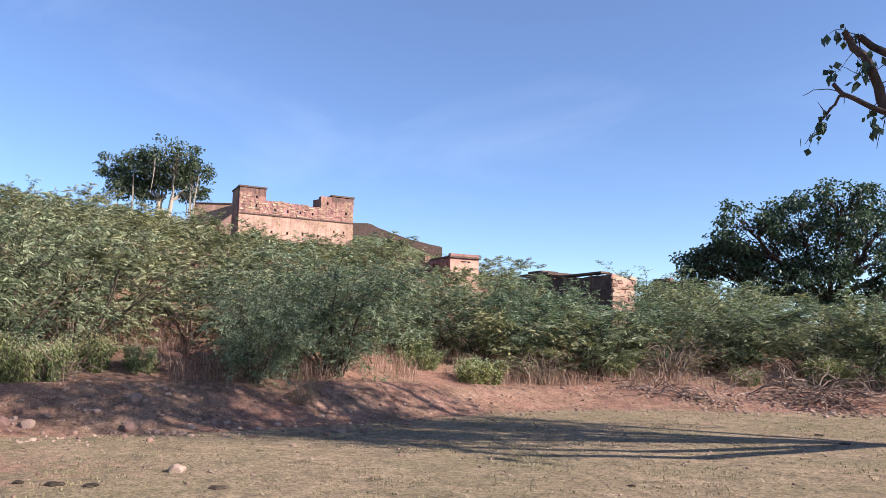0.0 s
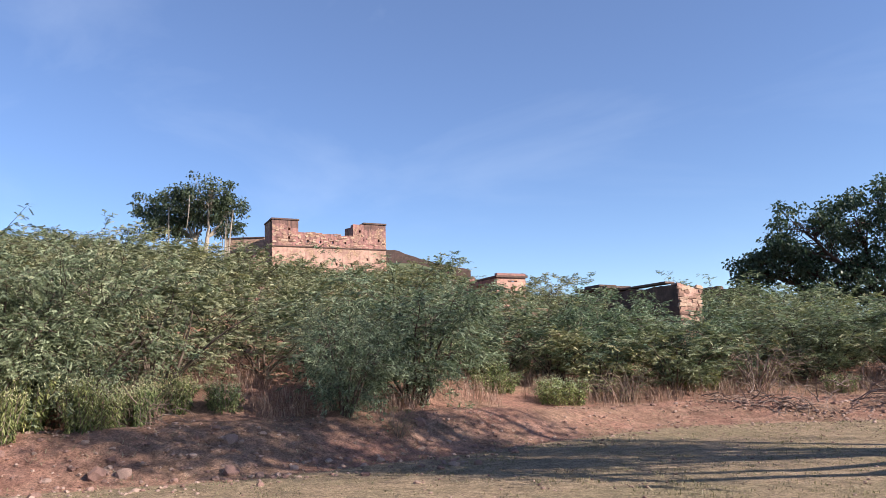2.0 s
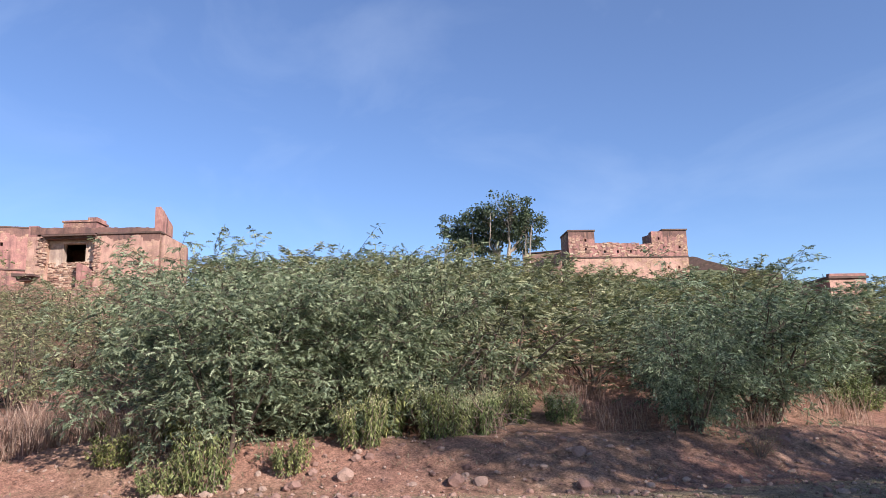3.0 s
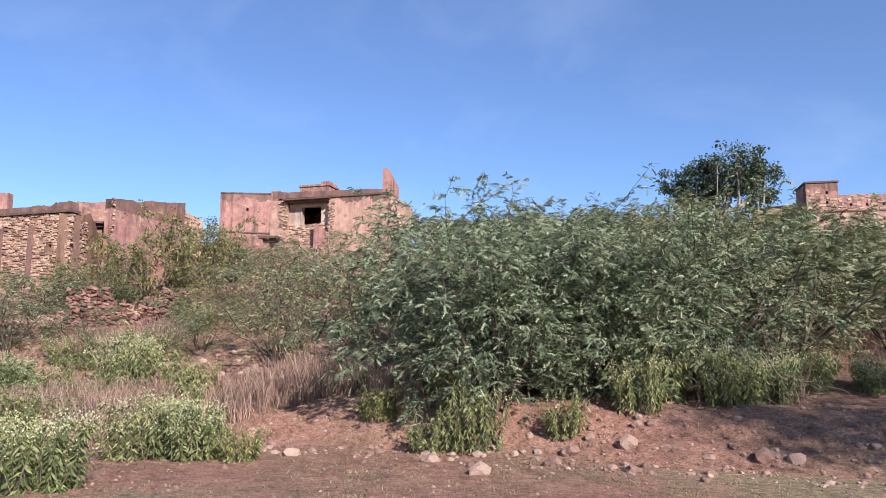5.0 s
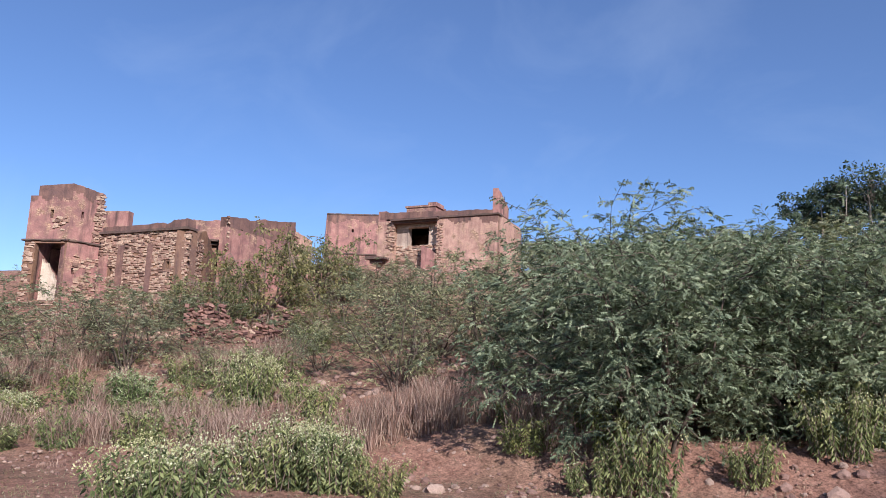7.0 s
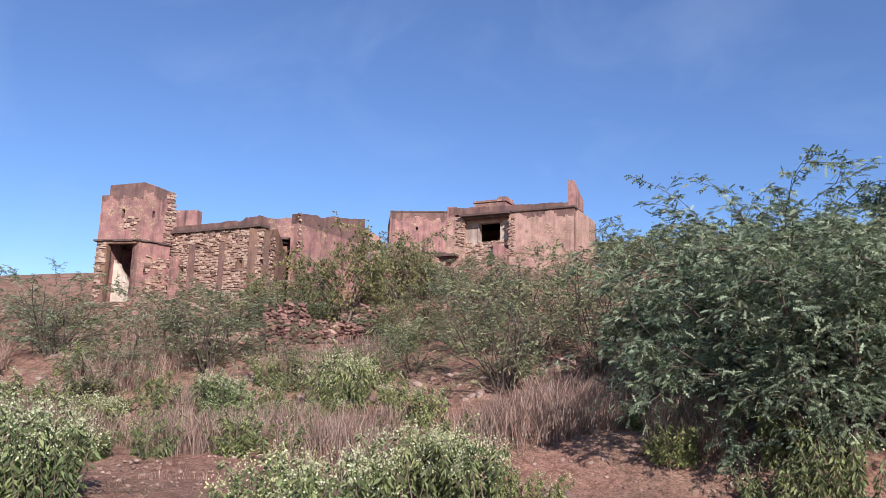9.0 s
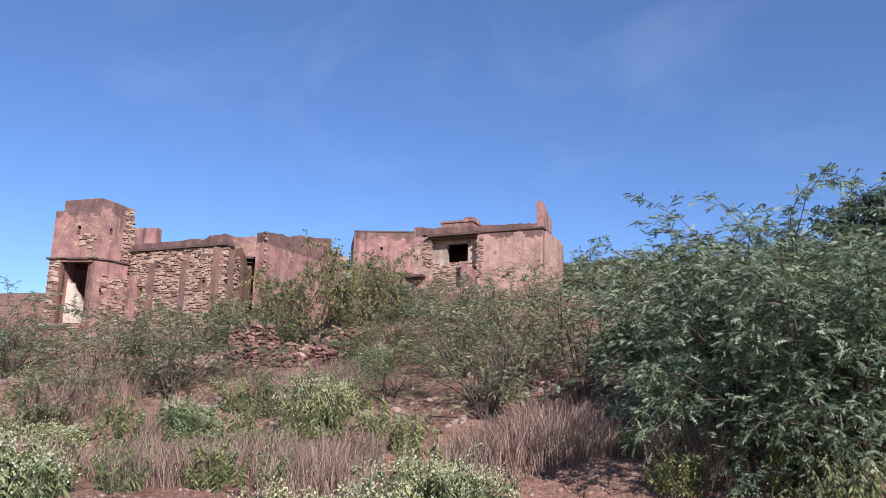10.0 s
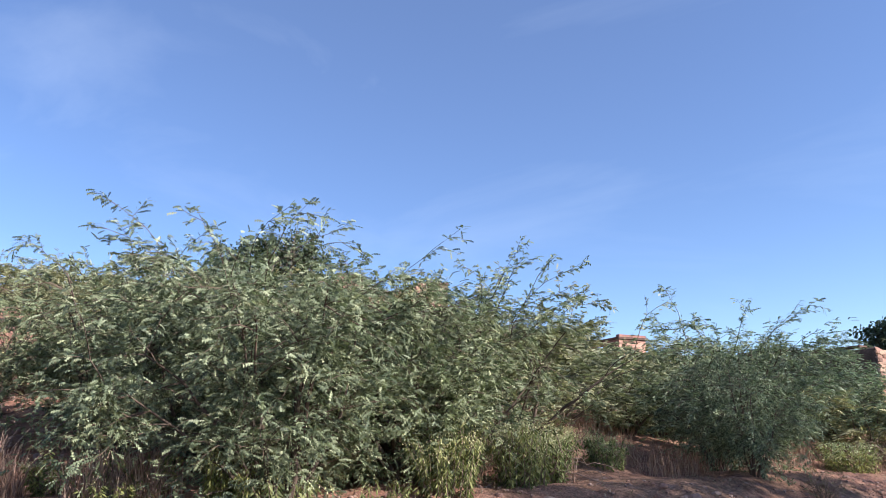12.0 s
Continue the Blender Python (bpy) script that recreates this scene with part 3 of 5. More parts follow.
    g = Face(tuple(f.at(0.4, 0, -2.4))[:2], tuple(f.at(2.2, 0, -2.4))[:2])
    g.bar(kiosk, 0, 1.75, 9.7, 10.98, 0, 1.2)
    g.bar(kiosk, -0.06, 1.82, 10.98, 11.08, 0.06, 1.25)
    g.bar(kiosk, 1.3, 1.8, 11.08, 11.22, 0.02, 1.0)
    part("stair_head", kiosk.v, kiosk.f, RED_PLASTER, t, "small stair head on the roof")
    lay_stones(t, f, bay1 - 0.02, bay1 + 0.25, 7.6, 9.5, 71, 40, 0.07, 0.2)
    lay_stones(t, f, 0.55, 0.95, 8.2, 9.7, 72, 50, 0.075, 0.35)
    lay_stones(t, rec, bay0, bay1, 6.6, 8.45, 73, 200, 0.085, 0.08, proud=0.05)
    # half-collapsed niche with a broken slab under the bay
    niche = Solid()
    f.bar(niche, -0.35, 0.75, 7.68, 7.82, 0.55, 0.1, (7.84, 7.78))
    f.bar(niche, -0.2, 0.5, 7.5, 7.66, 0.35, 0.1)
    part("broken_slab", niche.v, niche.f, DARK_STONE, t, "dark broken balcony slab")
    butt = f.wall(2.55, 3.3, 5.4, lambda s: 8.35 - 0.5 * (s - 2.55), 0.5, worn=0.06, step=0.18, seed=75)
    for i, v in enumerate(butt.v):
        butt.v[i] = tuple(Vector(v) + f.n * 0.06)
    part("plaster_patch", butt.v, butt.f, RED_PLASTER, t, weld=True)


def hill_fort():
    f = Face((-54.5, 54.5), (-47.8, 64.8))
    L = f.length
    t = thing("hill_fort", (-54, 60, 10), "red and pink plastered hilltop fort with two corner turrets", "fort")

    def slits(s0, s1, z, n):
        return [(s0 + (s1 - s0) * (i + 0.5) / n - 0.1, s0 + (s1 - s0) * (i + 0.5) / n + 0.1, z, z + 0.28) for i in range(n)]
    low_open = slits(2.6, 9.2, 12.9, 4) + slits(9.6, L - 0.5, 13.5, 2)
    w = f.wall(0, L, 9.5, 14.7, 0.8, low_open, worn=0, seed=81)
    part("lower_wall", w.v, w.f, PINK_PLASTER, t, "pale pink battered lower wall", weld=True)
    stained_top(t, f, 0, 2.7, 16.9, lambda s: 17.44, 25, 0.3)
    stained_top(t, f, 9.8, L, 16.9, lambda s: 17.39, 26, 0.3)
    c = Solid()
    f.bar(c, -0.05, L + 0.05, 14.705, 14.8, 0.1, 0.8)
    part("string_course", c.v, c.f, DARK_STONE, t)
    w = f.wall(0, 2.7, 14.805, 17.45, 0.8, slits(0.9, 2.6, 15.5, 1) + slits(0.9, 2.6, 16.4, 1), worn=0.02, seed=82)
    part("turret_wall", w.v, w.f, RED_PLASTER, t, weld=True)
    w = f.wall(2.7, 8.6, 14.805, lambda s: 16.35 - 0.03 * s, 0.6, slits(3.0, 8.4, 15.2, 4), worn=0.12, seed=83, step=0.4)
    part("curtain_wall", w.v, w.f, RED_PLASTER, t, weld=True)
    w = f.wall(8.6, L, 14.805, 17.4, 0.8, slits(9.0, L, 15.6, 2) + slits(8.8, 9.9, 16.5, 1), worn=0.02, seed=84)
    part("turret_wall", w.v, w.f, RED_PLASTER, t, weld=True)
    lay_stones(t, f, 0.1, 2.6, 14.9, 16.6, 181, 0, 0.15, 0.7, slits(0.9, 2.6, 15.5, 1) + slits(0.9, 2.6, 16.4, 1))
    lay_stones(t, f, 2.7, 8.6, 14.85, 16.2, 182, 0, 0.15, 0.62, slits(3.0, 8.4, 15.2, 4))
    lay_stones(t, f, 8.6, L - 0.1, 14.9, 16.4, 183, 0, 0.15, 0.8, slits(9.0, L, 15.6, 2))
    for s0, s1, back in ((0, 2.7, 3.4), (9.8, L, 3.0)):
        c = Solid()
        f.bar(c, s0 - 0.08, s1 + 0.08, 17.46, 17.62, 0.1, back)
        part("coping", c.v, c.f, DARK_STONE, t)
    side = Face(tuple(f.at(0, 0, -3.4))[:2], tuple(f.at(0, 0))[:2])
    w = side.wall(0, side.length - 0.004, 9.5, 17.45, 0.6, worn=0.02, seed=85)
    part("turret_side", w.v, w.f, RED_PLASTER, t, weld=True)
    side = Face(tuple(f.at(8.6, 0, -2.8))[:2], tuple(f.at(9.8, 0, -0.02))[:2])
    w = side.wall(0, side.length, 14.8, 17.42, 0.4, worn=0.02, seed=86)
    part("turret_side", w.v, w.f, RED_PLASTER, t, weld=True)
    side = Face(tuple(f.at(L, 0))[:2], tuple(f.at(L, 0, -6))[:2])
    w = side.wall(0.004, side.length, 9.5, 17.4, 0.6, worn=0.02, seed=87)
    part("side_wall", w.v, w.f, RED_PLASTER, t, weld=True)
    q = [f.at(2.7, 15.2, -0.3), f.at(8.6, 15.2, -0.3), f.at(8.6, 15.2, -6), f.at(2.7, 15.2, -6)]
    part("terrace", [tuple(v) for v in q], [(0, 1, 2, 3)], DARK_STONE, t)
    o = thing("fort_wing", (-59.5, 56.5, 10), "low red outer wing of the fort with a ruined arch", "wall")
    w = Face((-62.2, 55.4), (-58.6, 57.6)).wall(0, 4.2, 10, lambda s: 16.45, 0.6, [(2.2, 3.0, 12, 14.6)], worn=0.05, seed=88)
    part("wall", w.v, w.f, PINK_PLASTER, o, weld=True)
    c = Solid()
    Face((-62.2, 55.4), (-58.6, 57.6)).bar(c, -0.05, 4.2, 16.48, 16.58, 0.1, 0.6)
    Face((-62.2, 55.4), (-58.6, 57.6)).bar(c, 0, 4.2, 10, 16.2, -1.6, 1.9)
    part("coping", c.v, c.f, DARK_STONE, o)


def small_ruins():
    t = thing("brick_ruin", (-22.5, 43, 4), "small square brick ruin with a slab roof and peepholes", "building")
    f = Face((-23.0, 41.8), (-21.85, 43.6))
    holes = [(0.25 + 0.75 * i, 0.4 + 0.75 * i, z, z + 0.18) for i in (0, 1) for z in (6.1, 6.6)]
    w = f.wall(0, f.length, 3.4, 7.35, 0.4, holes + [(0.8, 1.5, 7.12, 7.2)], worn=0.02, seed=91)
    part("front_wall", w.v, w.f, PINK_PLASTER, t, weld=True)
    g = Face((-25.9, 43.4), (-23.0, 41.8))
    w = g.wall(0, g.length - 0.004, 3.4, 7.35, 0.4, [(0.9, 1.9, 5.4, 7.1)], worn=0.03, seed=92)
    part("side_wall", w.v, w.f, RED_PLASTER, t, weld=True)
    c = Solid()
    f.bar(c, -0.1, f.length + 0.1, 7.38, 7.5, 0.12, 2.9)
    part("roof_slab", c.v, c.f, DARK_STONE, t, "dark overhanging roof slab")
    c = Solid()
    f.bar(c, 0.0, f.length, 7.505, 7.66, 0.04, 0.25)
    part("parapet", c.v, c.f, RED_PLASTER, t)
    g = Face((-31, 46.6), (-25.9, 43.5))
    o = thing("low_ruin_wall", (-28.5, 45, 4.5), "low dark ruined wall above the bushes", "wall", "low ruin walls")
    w = g.wall(0, g.length, 4, lambda s: 7.9 - 0.05 * s + 0.2 * math.sin(s * 2.3), 0.4, worn=0.14, seed=93)
    part("wall", w.v, w.f, RED_PLASTER, o, weld=True)
    g = Face((-19.5, 43.6), (-13.6, 40.5))
    o = thing("low_ruin_wall", (-16.5, 42, 3), "low crumbling stone wall above the bushes", "wall", "low ruin walls")
    w = g.wall(0, g.length, 2.6, lambda s: 5.7 + 0.2 * math.sin(s * 1.7), 0.4, worn=0.16, seed=94)
    part("wall", w.v, w.f, RUBBLE_FILL, o, weld=True)
    t = thing("dark_ruin", (-11, 33.5, 2), "slab-roofed stone ruin, shaded wall coloured dark and sunlit end coloured pale", "building")
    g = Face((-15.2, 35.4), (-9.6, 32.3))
    # side away from the sun: its shade is put into the dark colour
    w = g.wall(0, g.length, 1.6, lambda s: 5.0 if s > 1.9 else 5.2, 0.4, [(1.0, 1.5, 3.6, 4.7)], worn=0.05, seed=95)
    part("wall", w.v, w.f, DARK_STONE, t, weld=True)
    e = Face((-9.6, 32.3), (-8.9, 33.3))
    # end towards the sun: the paler pink stands for sunlight on it
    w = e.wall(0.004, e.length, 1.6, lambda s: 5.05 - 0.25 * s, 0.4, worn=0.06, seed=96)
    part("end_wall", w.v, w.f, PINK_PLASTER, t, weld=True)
    c = Solid()
    g.bar(c, -0.1, 2.2, 5.28, 5.4, 0.15, 1.4)
    g.bar(c, 0.5, 1.6, 5.405, 5.52, 0.05, 1.0)
    g.bar(c, 2.4, g.length - 0.6, 5.08, 5.16, 0.06, 0.5)
    part("roof_slab", c.v, c.f, DARK_STONE, t)
    lay_stones(t, e, 0, e.length, 3.4, 4.9, 97, 40, 0.16, 0.1)
    t = thing("flat_roofed_ruin", (-12, 59, 4), "distant flat-roofed dark ruin", "building")
    g = Face((-14.4, 59.8), (-10.2, 57.8))
    w = g.wall(0, g.length, 2.5, lambda s: 7.3 if s < 1.6 else 7.0, 0.5, worn=0.05, seed=98)
    part("wall", w.v, w.f, DARK_STONE, t, weld=True)
    t = thing("ridge_wall", (-84, 124, 20), "far dark boundary wall along the ridge", "wall")
    g = Face((-89.5, 120.4), (-74.0, 131.0))
    w = g.wall(0, g.length, 10, lambda s: 26.2 - 0.6 * max(0, s - 4) ** 0.75, 0.8, worn=0.1, step=0.8, seed=99)
    part("wall", w.v, w.f, DARK_STONE, t, weld=True)


def red_terrace():
    f = Face((-31.2, -2.9), (-30.2, 0.9))
    t = thing("terrace_wall", (-31.0, -1.0, 1.8), "collapsed dark red stone terrace wall among bushes", "wall")
    w = f.wall(0, f.length, 1.4, lambda s: 3.5 + 0.4 * math.sin(s * 2.4) - 0.5 * math.sin(s * 5.3) ** 2, 0.5, worn=0.06, seed=77)
    part("earth_core", w.v, w.f, RUBBLE_FILL, t, weld=True)
    lay_stones(t, f, 0, f.length, 1.9, lambda s: 3.8 + 0.4 * math.sin(s * 2.4) - 0.5 * math.sin(s * 5.3) ** 2, 78, 290, 0.075, 0.12, proud=0.12, shapes=RED_STONES, jumble=4.0)


red_terrace()
ruined_tower()
rubble_wall()
broken_walls()
plastered_block()
window_house()
hill_fort()
small_ruins()

# ---- plants ----
def tube(paths, sides=5):
    """One mesh of tapered limbs. Each path: points and the radii at its start and end."""
    vs, fs = [], []
    base = 0
    ang = np.linspace(0, 2 * np.pi, sides, endpoint=False)
    for pts, r0, r1 in paths:
        pts = np.asarray(pts)
        n = len(pts)
        d = np.gradient(pts, axis=0)
        d /= np.linalg.norm(d, axis=1, keepdims=True) + 1e-9
        a = np.cross(d, np.where(np.abs(d[:, 2:3]) < 0.9, [[0, 0, 1.0]], [[1.0, 0, 0]]))
        a /= np.linalg.norm(a, axis=1, keepdims=True) + 1e-9
        b = np.cross(d, a)
        r = np.linspace(r0, r1, n)[:, None, None]
        ring = pts[:, None, :] + r * (np.cos(ang)[None, :, None] * a[:, None, :] + np.sin(ang)[None, :, None] * b[:, None, :])
        vs.append(ring.reshape(-1, 3))
        i = np.arange(n - 1)[:, None] * sides
        j = np.arange(sides)[None, :]
        k = (j + 1) % sides
        q = np.stack([i + j, i + k, i + sides + k, i + sides + j], -1).reshape(-1, 4) + base
        fs.append(q)
        base += n * sides
    return np.concatenate(vs), np.concatenate(fs)


def leaves(p, d, length, width, rng, droop=0.0, flat=0.6):
    """Lens-shaped leaves: one four-cornered face each, at p along d."""
    n = len(p)
    d = d / (np.linalg.norm(d, axis=1, keepdims=True) + 1e-9)
    d[:, 2] -= droop
    d /= np.linalg.norm(d, axis=1, keepdims=True) + 1e-9
    up = rng.normal(size=(n, 3)) * (1 - flat)
    up[:, 2] += flat
    side = np.cross(d, up)
    side /= np.linalg.norm(side, axis=1, keepdims=True) + 1e-9
    ln = length * rng.uniform(0.6, 1.35, (n, 1))
    wd = width * rng.uniform(0.7, 1.3, (n, 1))
    sag = np.zeros((n, 3))
    sag[:, 2] = -0.12 * ln[:, 0]
    v = np.stack([p, p + d * ln * 0.5 + side * wd, p + d * ln + sag, p + d * ln * 0.5 - side * wd], 1).reshape(-1, 3)
    return v, np.arange(n * 4).reshape(n, 4)


def fronds(p, d, length, width, rng, pairs=4, droop=0.2):
    """Feathery compound leaves: a curved midrib with pointed leaflets on both sides, one connected sheet each."""
    n = len(p)
    d = d / (np.linalg.norm(d, axis=1, keepdims=True) + 1e-9) * [1, 1, 0.5]
    d /= np.linalg.norm(d, axis=1, keepdims=True) + 1e-9
    up = rng.normal(size=(n, 3)) * 0.7
    up[:, 2] += 0.5
    side = np.cross(d, up)
    side /= np.linalg.norm(side, axis=1, keepdims=True) + 1e-9
    ln = length * rng.uniform(0.6, 1.35, (n, 1))
    wd = width * rng.uniform(0.7, 1.3, (n, 1))
    cols = []
    for k in range(pairs + 1):
        q = k / pairs
        c = p + d * ln * q
        c[:, 2] -= droop * ln[:, 0] * q * q
        cols.append(c)
    for k in range(pairs):
        q = (k + 0.9) / pairs
        for sgn in (-1, 1):
            c = p + d * ln * q + sgn * side * wd * math.sin(math.pi * (0.2 + 0.7 * k / pairs))
            c[:, 2] -= droop * ln[:, 0] * q * q + 0.25 * wd[:, 0]
            cols.append(c)
    m = len(cols)
    v = np.stack(cols, 1).reshape(-1, 3)
    one = []
    for k in range(pairs):
        one += [(k, k + 1, pairs + 1 + 2 * k), (k + 1, k, pairs + 2 + 2 * k)]
    f = (np.array(one)[None] + (np.arange(n) * m)[:, None, None]).reshape(-1, 3)
    return v, f


def grow(p, d, length, n, rng, bend=0.25, lift=0.0):
    """A wandering path from p along d; lift bends it up, or down when negative."""
    pts = [np.array(p, float)]
    d = np.array(d, float)
    d /= np.linalg.norm(d)
    for i in range(n):
        d = d + rng.normal(size=3) * bend / math.sqrt(n)
        d[2] += lift / n
        d /= np.linalg.norm(d)
        pts.append(pts[-1] + d * length / n)
    return np.array(pts)


def shrub(seed, tall=3.6, wide=4.6, stems=9, boughs=8, twigs=7, sprays=14, leaf=0.115, blade=0.027, whips=14, foliage=FEATHER_LEAF, wood=BARK, name="thorn_shrub", lean=1.0, apart=True, shoot=1.0, rise=1.0, feathery=True):
    """A many-stemmed thorn bush: arching stems, boughs, twigs with feathery leaves, and long whips above the crown."""
    rng = np.random.default_rng(seed)
    limbs, thin_limbs, lp, ld = [], [], [], []
    for i in range(stems):
        az = 2 * np.pi * (i + rng.uniform(-0.35, 0.35)) / stems
        out = rng.uniform(0.25, 1.0) * lean
        reach = wide / 2 * out * 0.75
        d0 = np.array([np.cos(az) * reach, np.sin(az) * reach, tall * rng.uniform(0.62, 0.85)])
        L = np.linalg.norm(d0)
        start = np.array([np.cos(az), np.sin(az), 0]) * rng.uniform(0.03, 0.22) + [0, 0, -0.1]
        stem = grow(start, d0 * [0.8, 0.8, 1.15], L, 9, rng, 0.32, -0.35 * out)
        limbs.append((stem, rng.uniform(0.028, 0.055), 0.010))
        for b in range(boughs):
            k = rng.uniform(0.24, 1.0)
            q = stem[min(9, int(k * 9.99))]
            away = np.array([q[0], q[1], 0]) / (np.hypot(q[0], q[1]) + 0.2)
            dd = away * rng.uniform(0.3, 1.3) + rng.normal(size=3) * [0.55, 0.55, 0.35] + [0, 0, 0.3]
            bough = grow(q, dd, rng.uniform(0.2, 0.42) * tall, 6, rng, 0.4, -0.35)
            thin_limbs.append((bough, 0.011, 0.004))
            for w in range(twigs):
                q2 = bough[rng.integers(2, 7)]
                d2 = (bough[-1] - bough[0]) / np.linalg.norm(bough[-1] - bough[0]) * 0.6 + rng.normal(size=3) * 0.7
                d2[2] *= 0.6
                tw = grow(q2, d2, rng.uniform(0.28, 0.65), 4, rng, 0.35, -0.35)
                if w % 3 == 0:
                    thin_limbs.append((tw, 0.005, 0.002))
                at = rng.uniform(0.1, 1, sprays) * 4
                j = np.minimum(at.astype(int), 3)
                pp = tw[j] + (tw[j + 1] - tw[j]) * (at - j)[:, None]
                lp.append(pp + rng.normal(size=pp.shape) * 0.03)
                ld.append((tw[-1] - tw[0])[None, :] * 1.2 + rng.normal(size=pp.shape) * 0.5)
    for i in range(whips):
        az = rng.uniform(0, 2 * np.pi)
        r = wide * 0.34 * math.sqrt(rng.uniform(0, 1))
        q = np.array([np.cos(az) * r, np.sin(az) * r, tall * rng.uniform(0.72, 0.84)])
        wh = grow(q, [np.cos(az) * 0.6 + rng.normal() * 0.3, np.sin(az) * 0.6 + rng.normal() * 0.3, rise * rng.uniform(0.5, 1.2)], shoot * rng.uniform(0.2, 0.42) * tall, 8, rng, 0.4, -0.75)
        thin_limbs.append((wh, 0.009, 0.003))
        for c in range(2, 9):
            m = (4 if c < 8 else 8) if feathery else (9 if c < 8 else 22)
            if feathery and c in (3, 5, 6, 7):
                sp = grow(wh[c], (wh[c] - wh[c - 1]) * 4 + rng.normal(size=3) * 0.5, rng.uniform(0.2, 0.45), 4, rng, 0.3, -0.3)
                thin_limbs.append((sp, 0.005, 0.002))
                lp.append(np.repeat(sp[1:], 3, axis=0) + rng.normal(size=(12, 3)) * 0.02)
                ld.append((sp[-1] - sp[0])[None, :] * 2 + rng.normal(size=(12, 3)) * 0.4)
            lp.append(wh[c] + rng.normal(size=(m, 3)) * 0.035)
            ld.append((wh[c] - wh[c - 1])[None, :] * 3 + rng.normal(size=(m, 3)) * 0.75)
    root = thing(name, (0, 0, 0), "", "shrub")
    if apart:
        for limb in limbs:
            v, f = tube([limb], 6)
            part("stem", v, f, wood, root, smooth=True)
    else:
        v, f = tube(limbs, 4)
        tagged(part("woody_base", v, f, wood, root, smooth=True), kind="stuff")
    v, f = tube(thin_limbs, 3)
    tagged(part("fine_branchwork", v, f, wood, root), kind="stuff")
    if feathery:
        v, f = fronds(np.concatenate(lp), np.concatenate(ld), leaf, blade, rng)
    else:
        v, f = leaves(np.concatenate(lp), np.concatenate(ld), leaf, blade, rng, 0.15, 0.4)
    part("foliage", v, f, foliage, root)
    return root


def weed(seed, tall=0.95, wide=1.0, stems=46, flowers=0.7, name="flowering_weed", foliage=WEED_LEAF):
    """A clump of upright leafy weeds, many with cream flower heads."""
    rng = np.random.default_rng(seed)
    limbs, lp, ld, fp, fd = [], [], [], [], []
    for i in range(stems):
        az, r = rng.uniform(0, 2 * np.pi), wide / 2 * math.sqrt(rng.uniform(0, 1))
        h = tall * rng.uniform(0.55, 1.0) * (1 - 0.25 * (2 * r / wide) ** 2)
        st = grow((np.cos(az) * r * 0.7, np.sin(az) * r * 0.7, -0.05), (np.cos(az) * 0.2 + rng.normal() * 0.1, np.sin(az) * 0.2 + rng.normal() * 0.1, 1), h, 6, rng, 0.2)
        limbs.append((st, 0.007, 0.003))
        m = int(42 * h / tall) + 12
        at = rng.uniform(0.12, 1, m) * 6
        j = np.minimum(at.astype(int), 5)
        lp.append(st[j] + (st[j + 1] - st[j]) * (at - j)[:, None])
        a = rng.uniform(0, 2 * np.pi, m)
        ld.append(np.stack([np.cos(a), np.sin(a), rng.uniform(-0.5, 0.5, m)], 1))
        if rng.random() < flowers:
            c = rng.integers(14, 34)
            fp.append(st[-1] + rng.normal(size=(c, 3)) * [0.05, 0.05, 0.04])
            fd.append(rng.normal(size=(c, 3)) + [0, 0, 0.6])
    root = thing(name, (0, 0, 0), "", "weed")
    v, f = tube(limbs, 3)
    tagged(part("weed_base", v, f, TWIG, root), kind="stuff")
    v, f = leaves(np.concatenate(lp), np.concatenate(ld), 0.085, 0.0125, rng, 0.7, 0.35)
    part("foliage", v, f, foliage, root)
    if fp:
        v, f = leaves(np.concatenate(fp), np.concatenate(fd), 0.024, 0.009, rng, 0, 0.2)
        tagged(part("blossom", v, f, FLOWER, root, "cream-white flower heads"), kind="stuff")
    return root


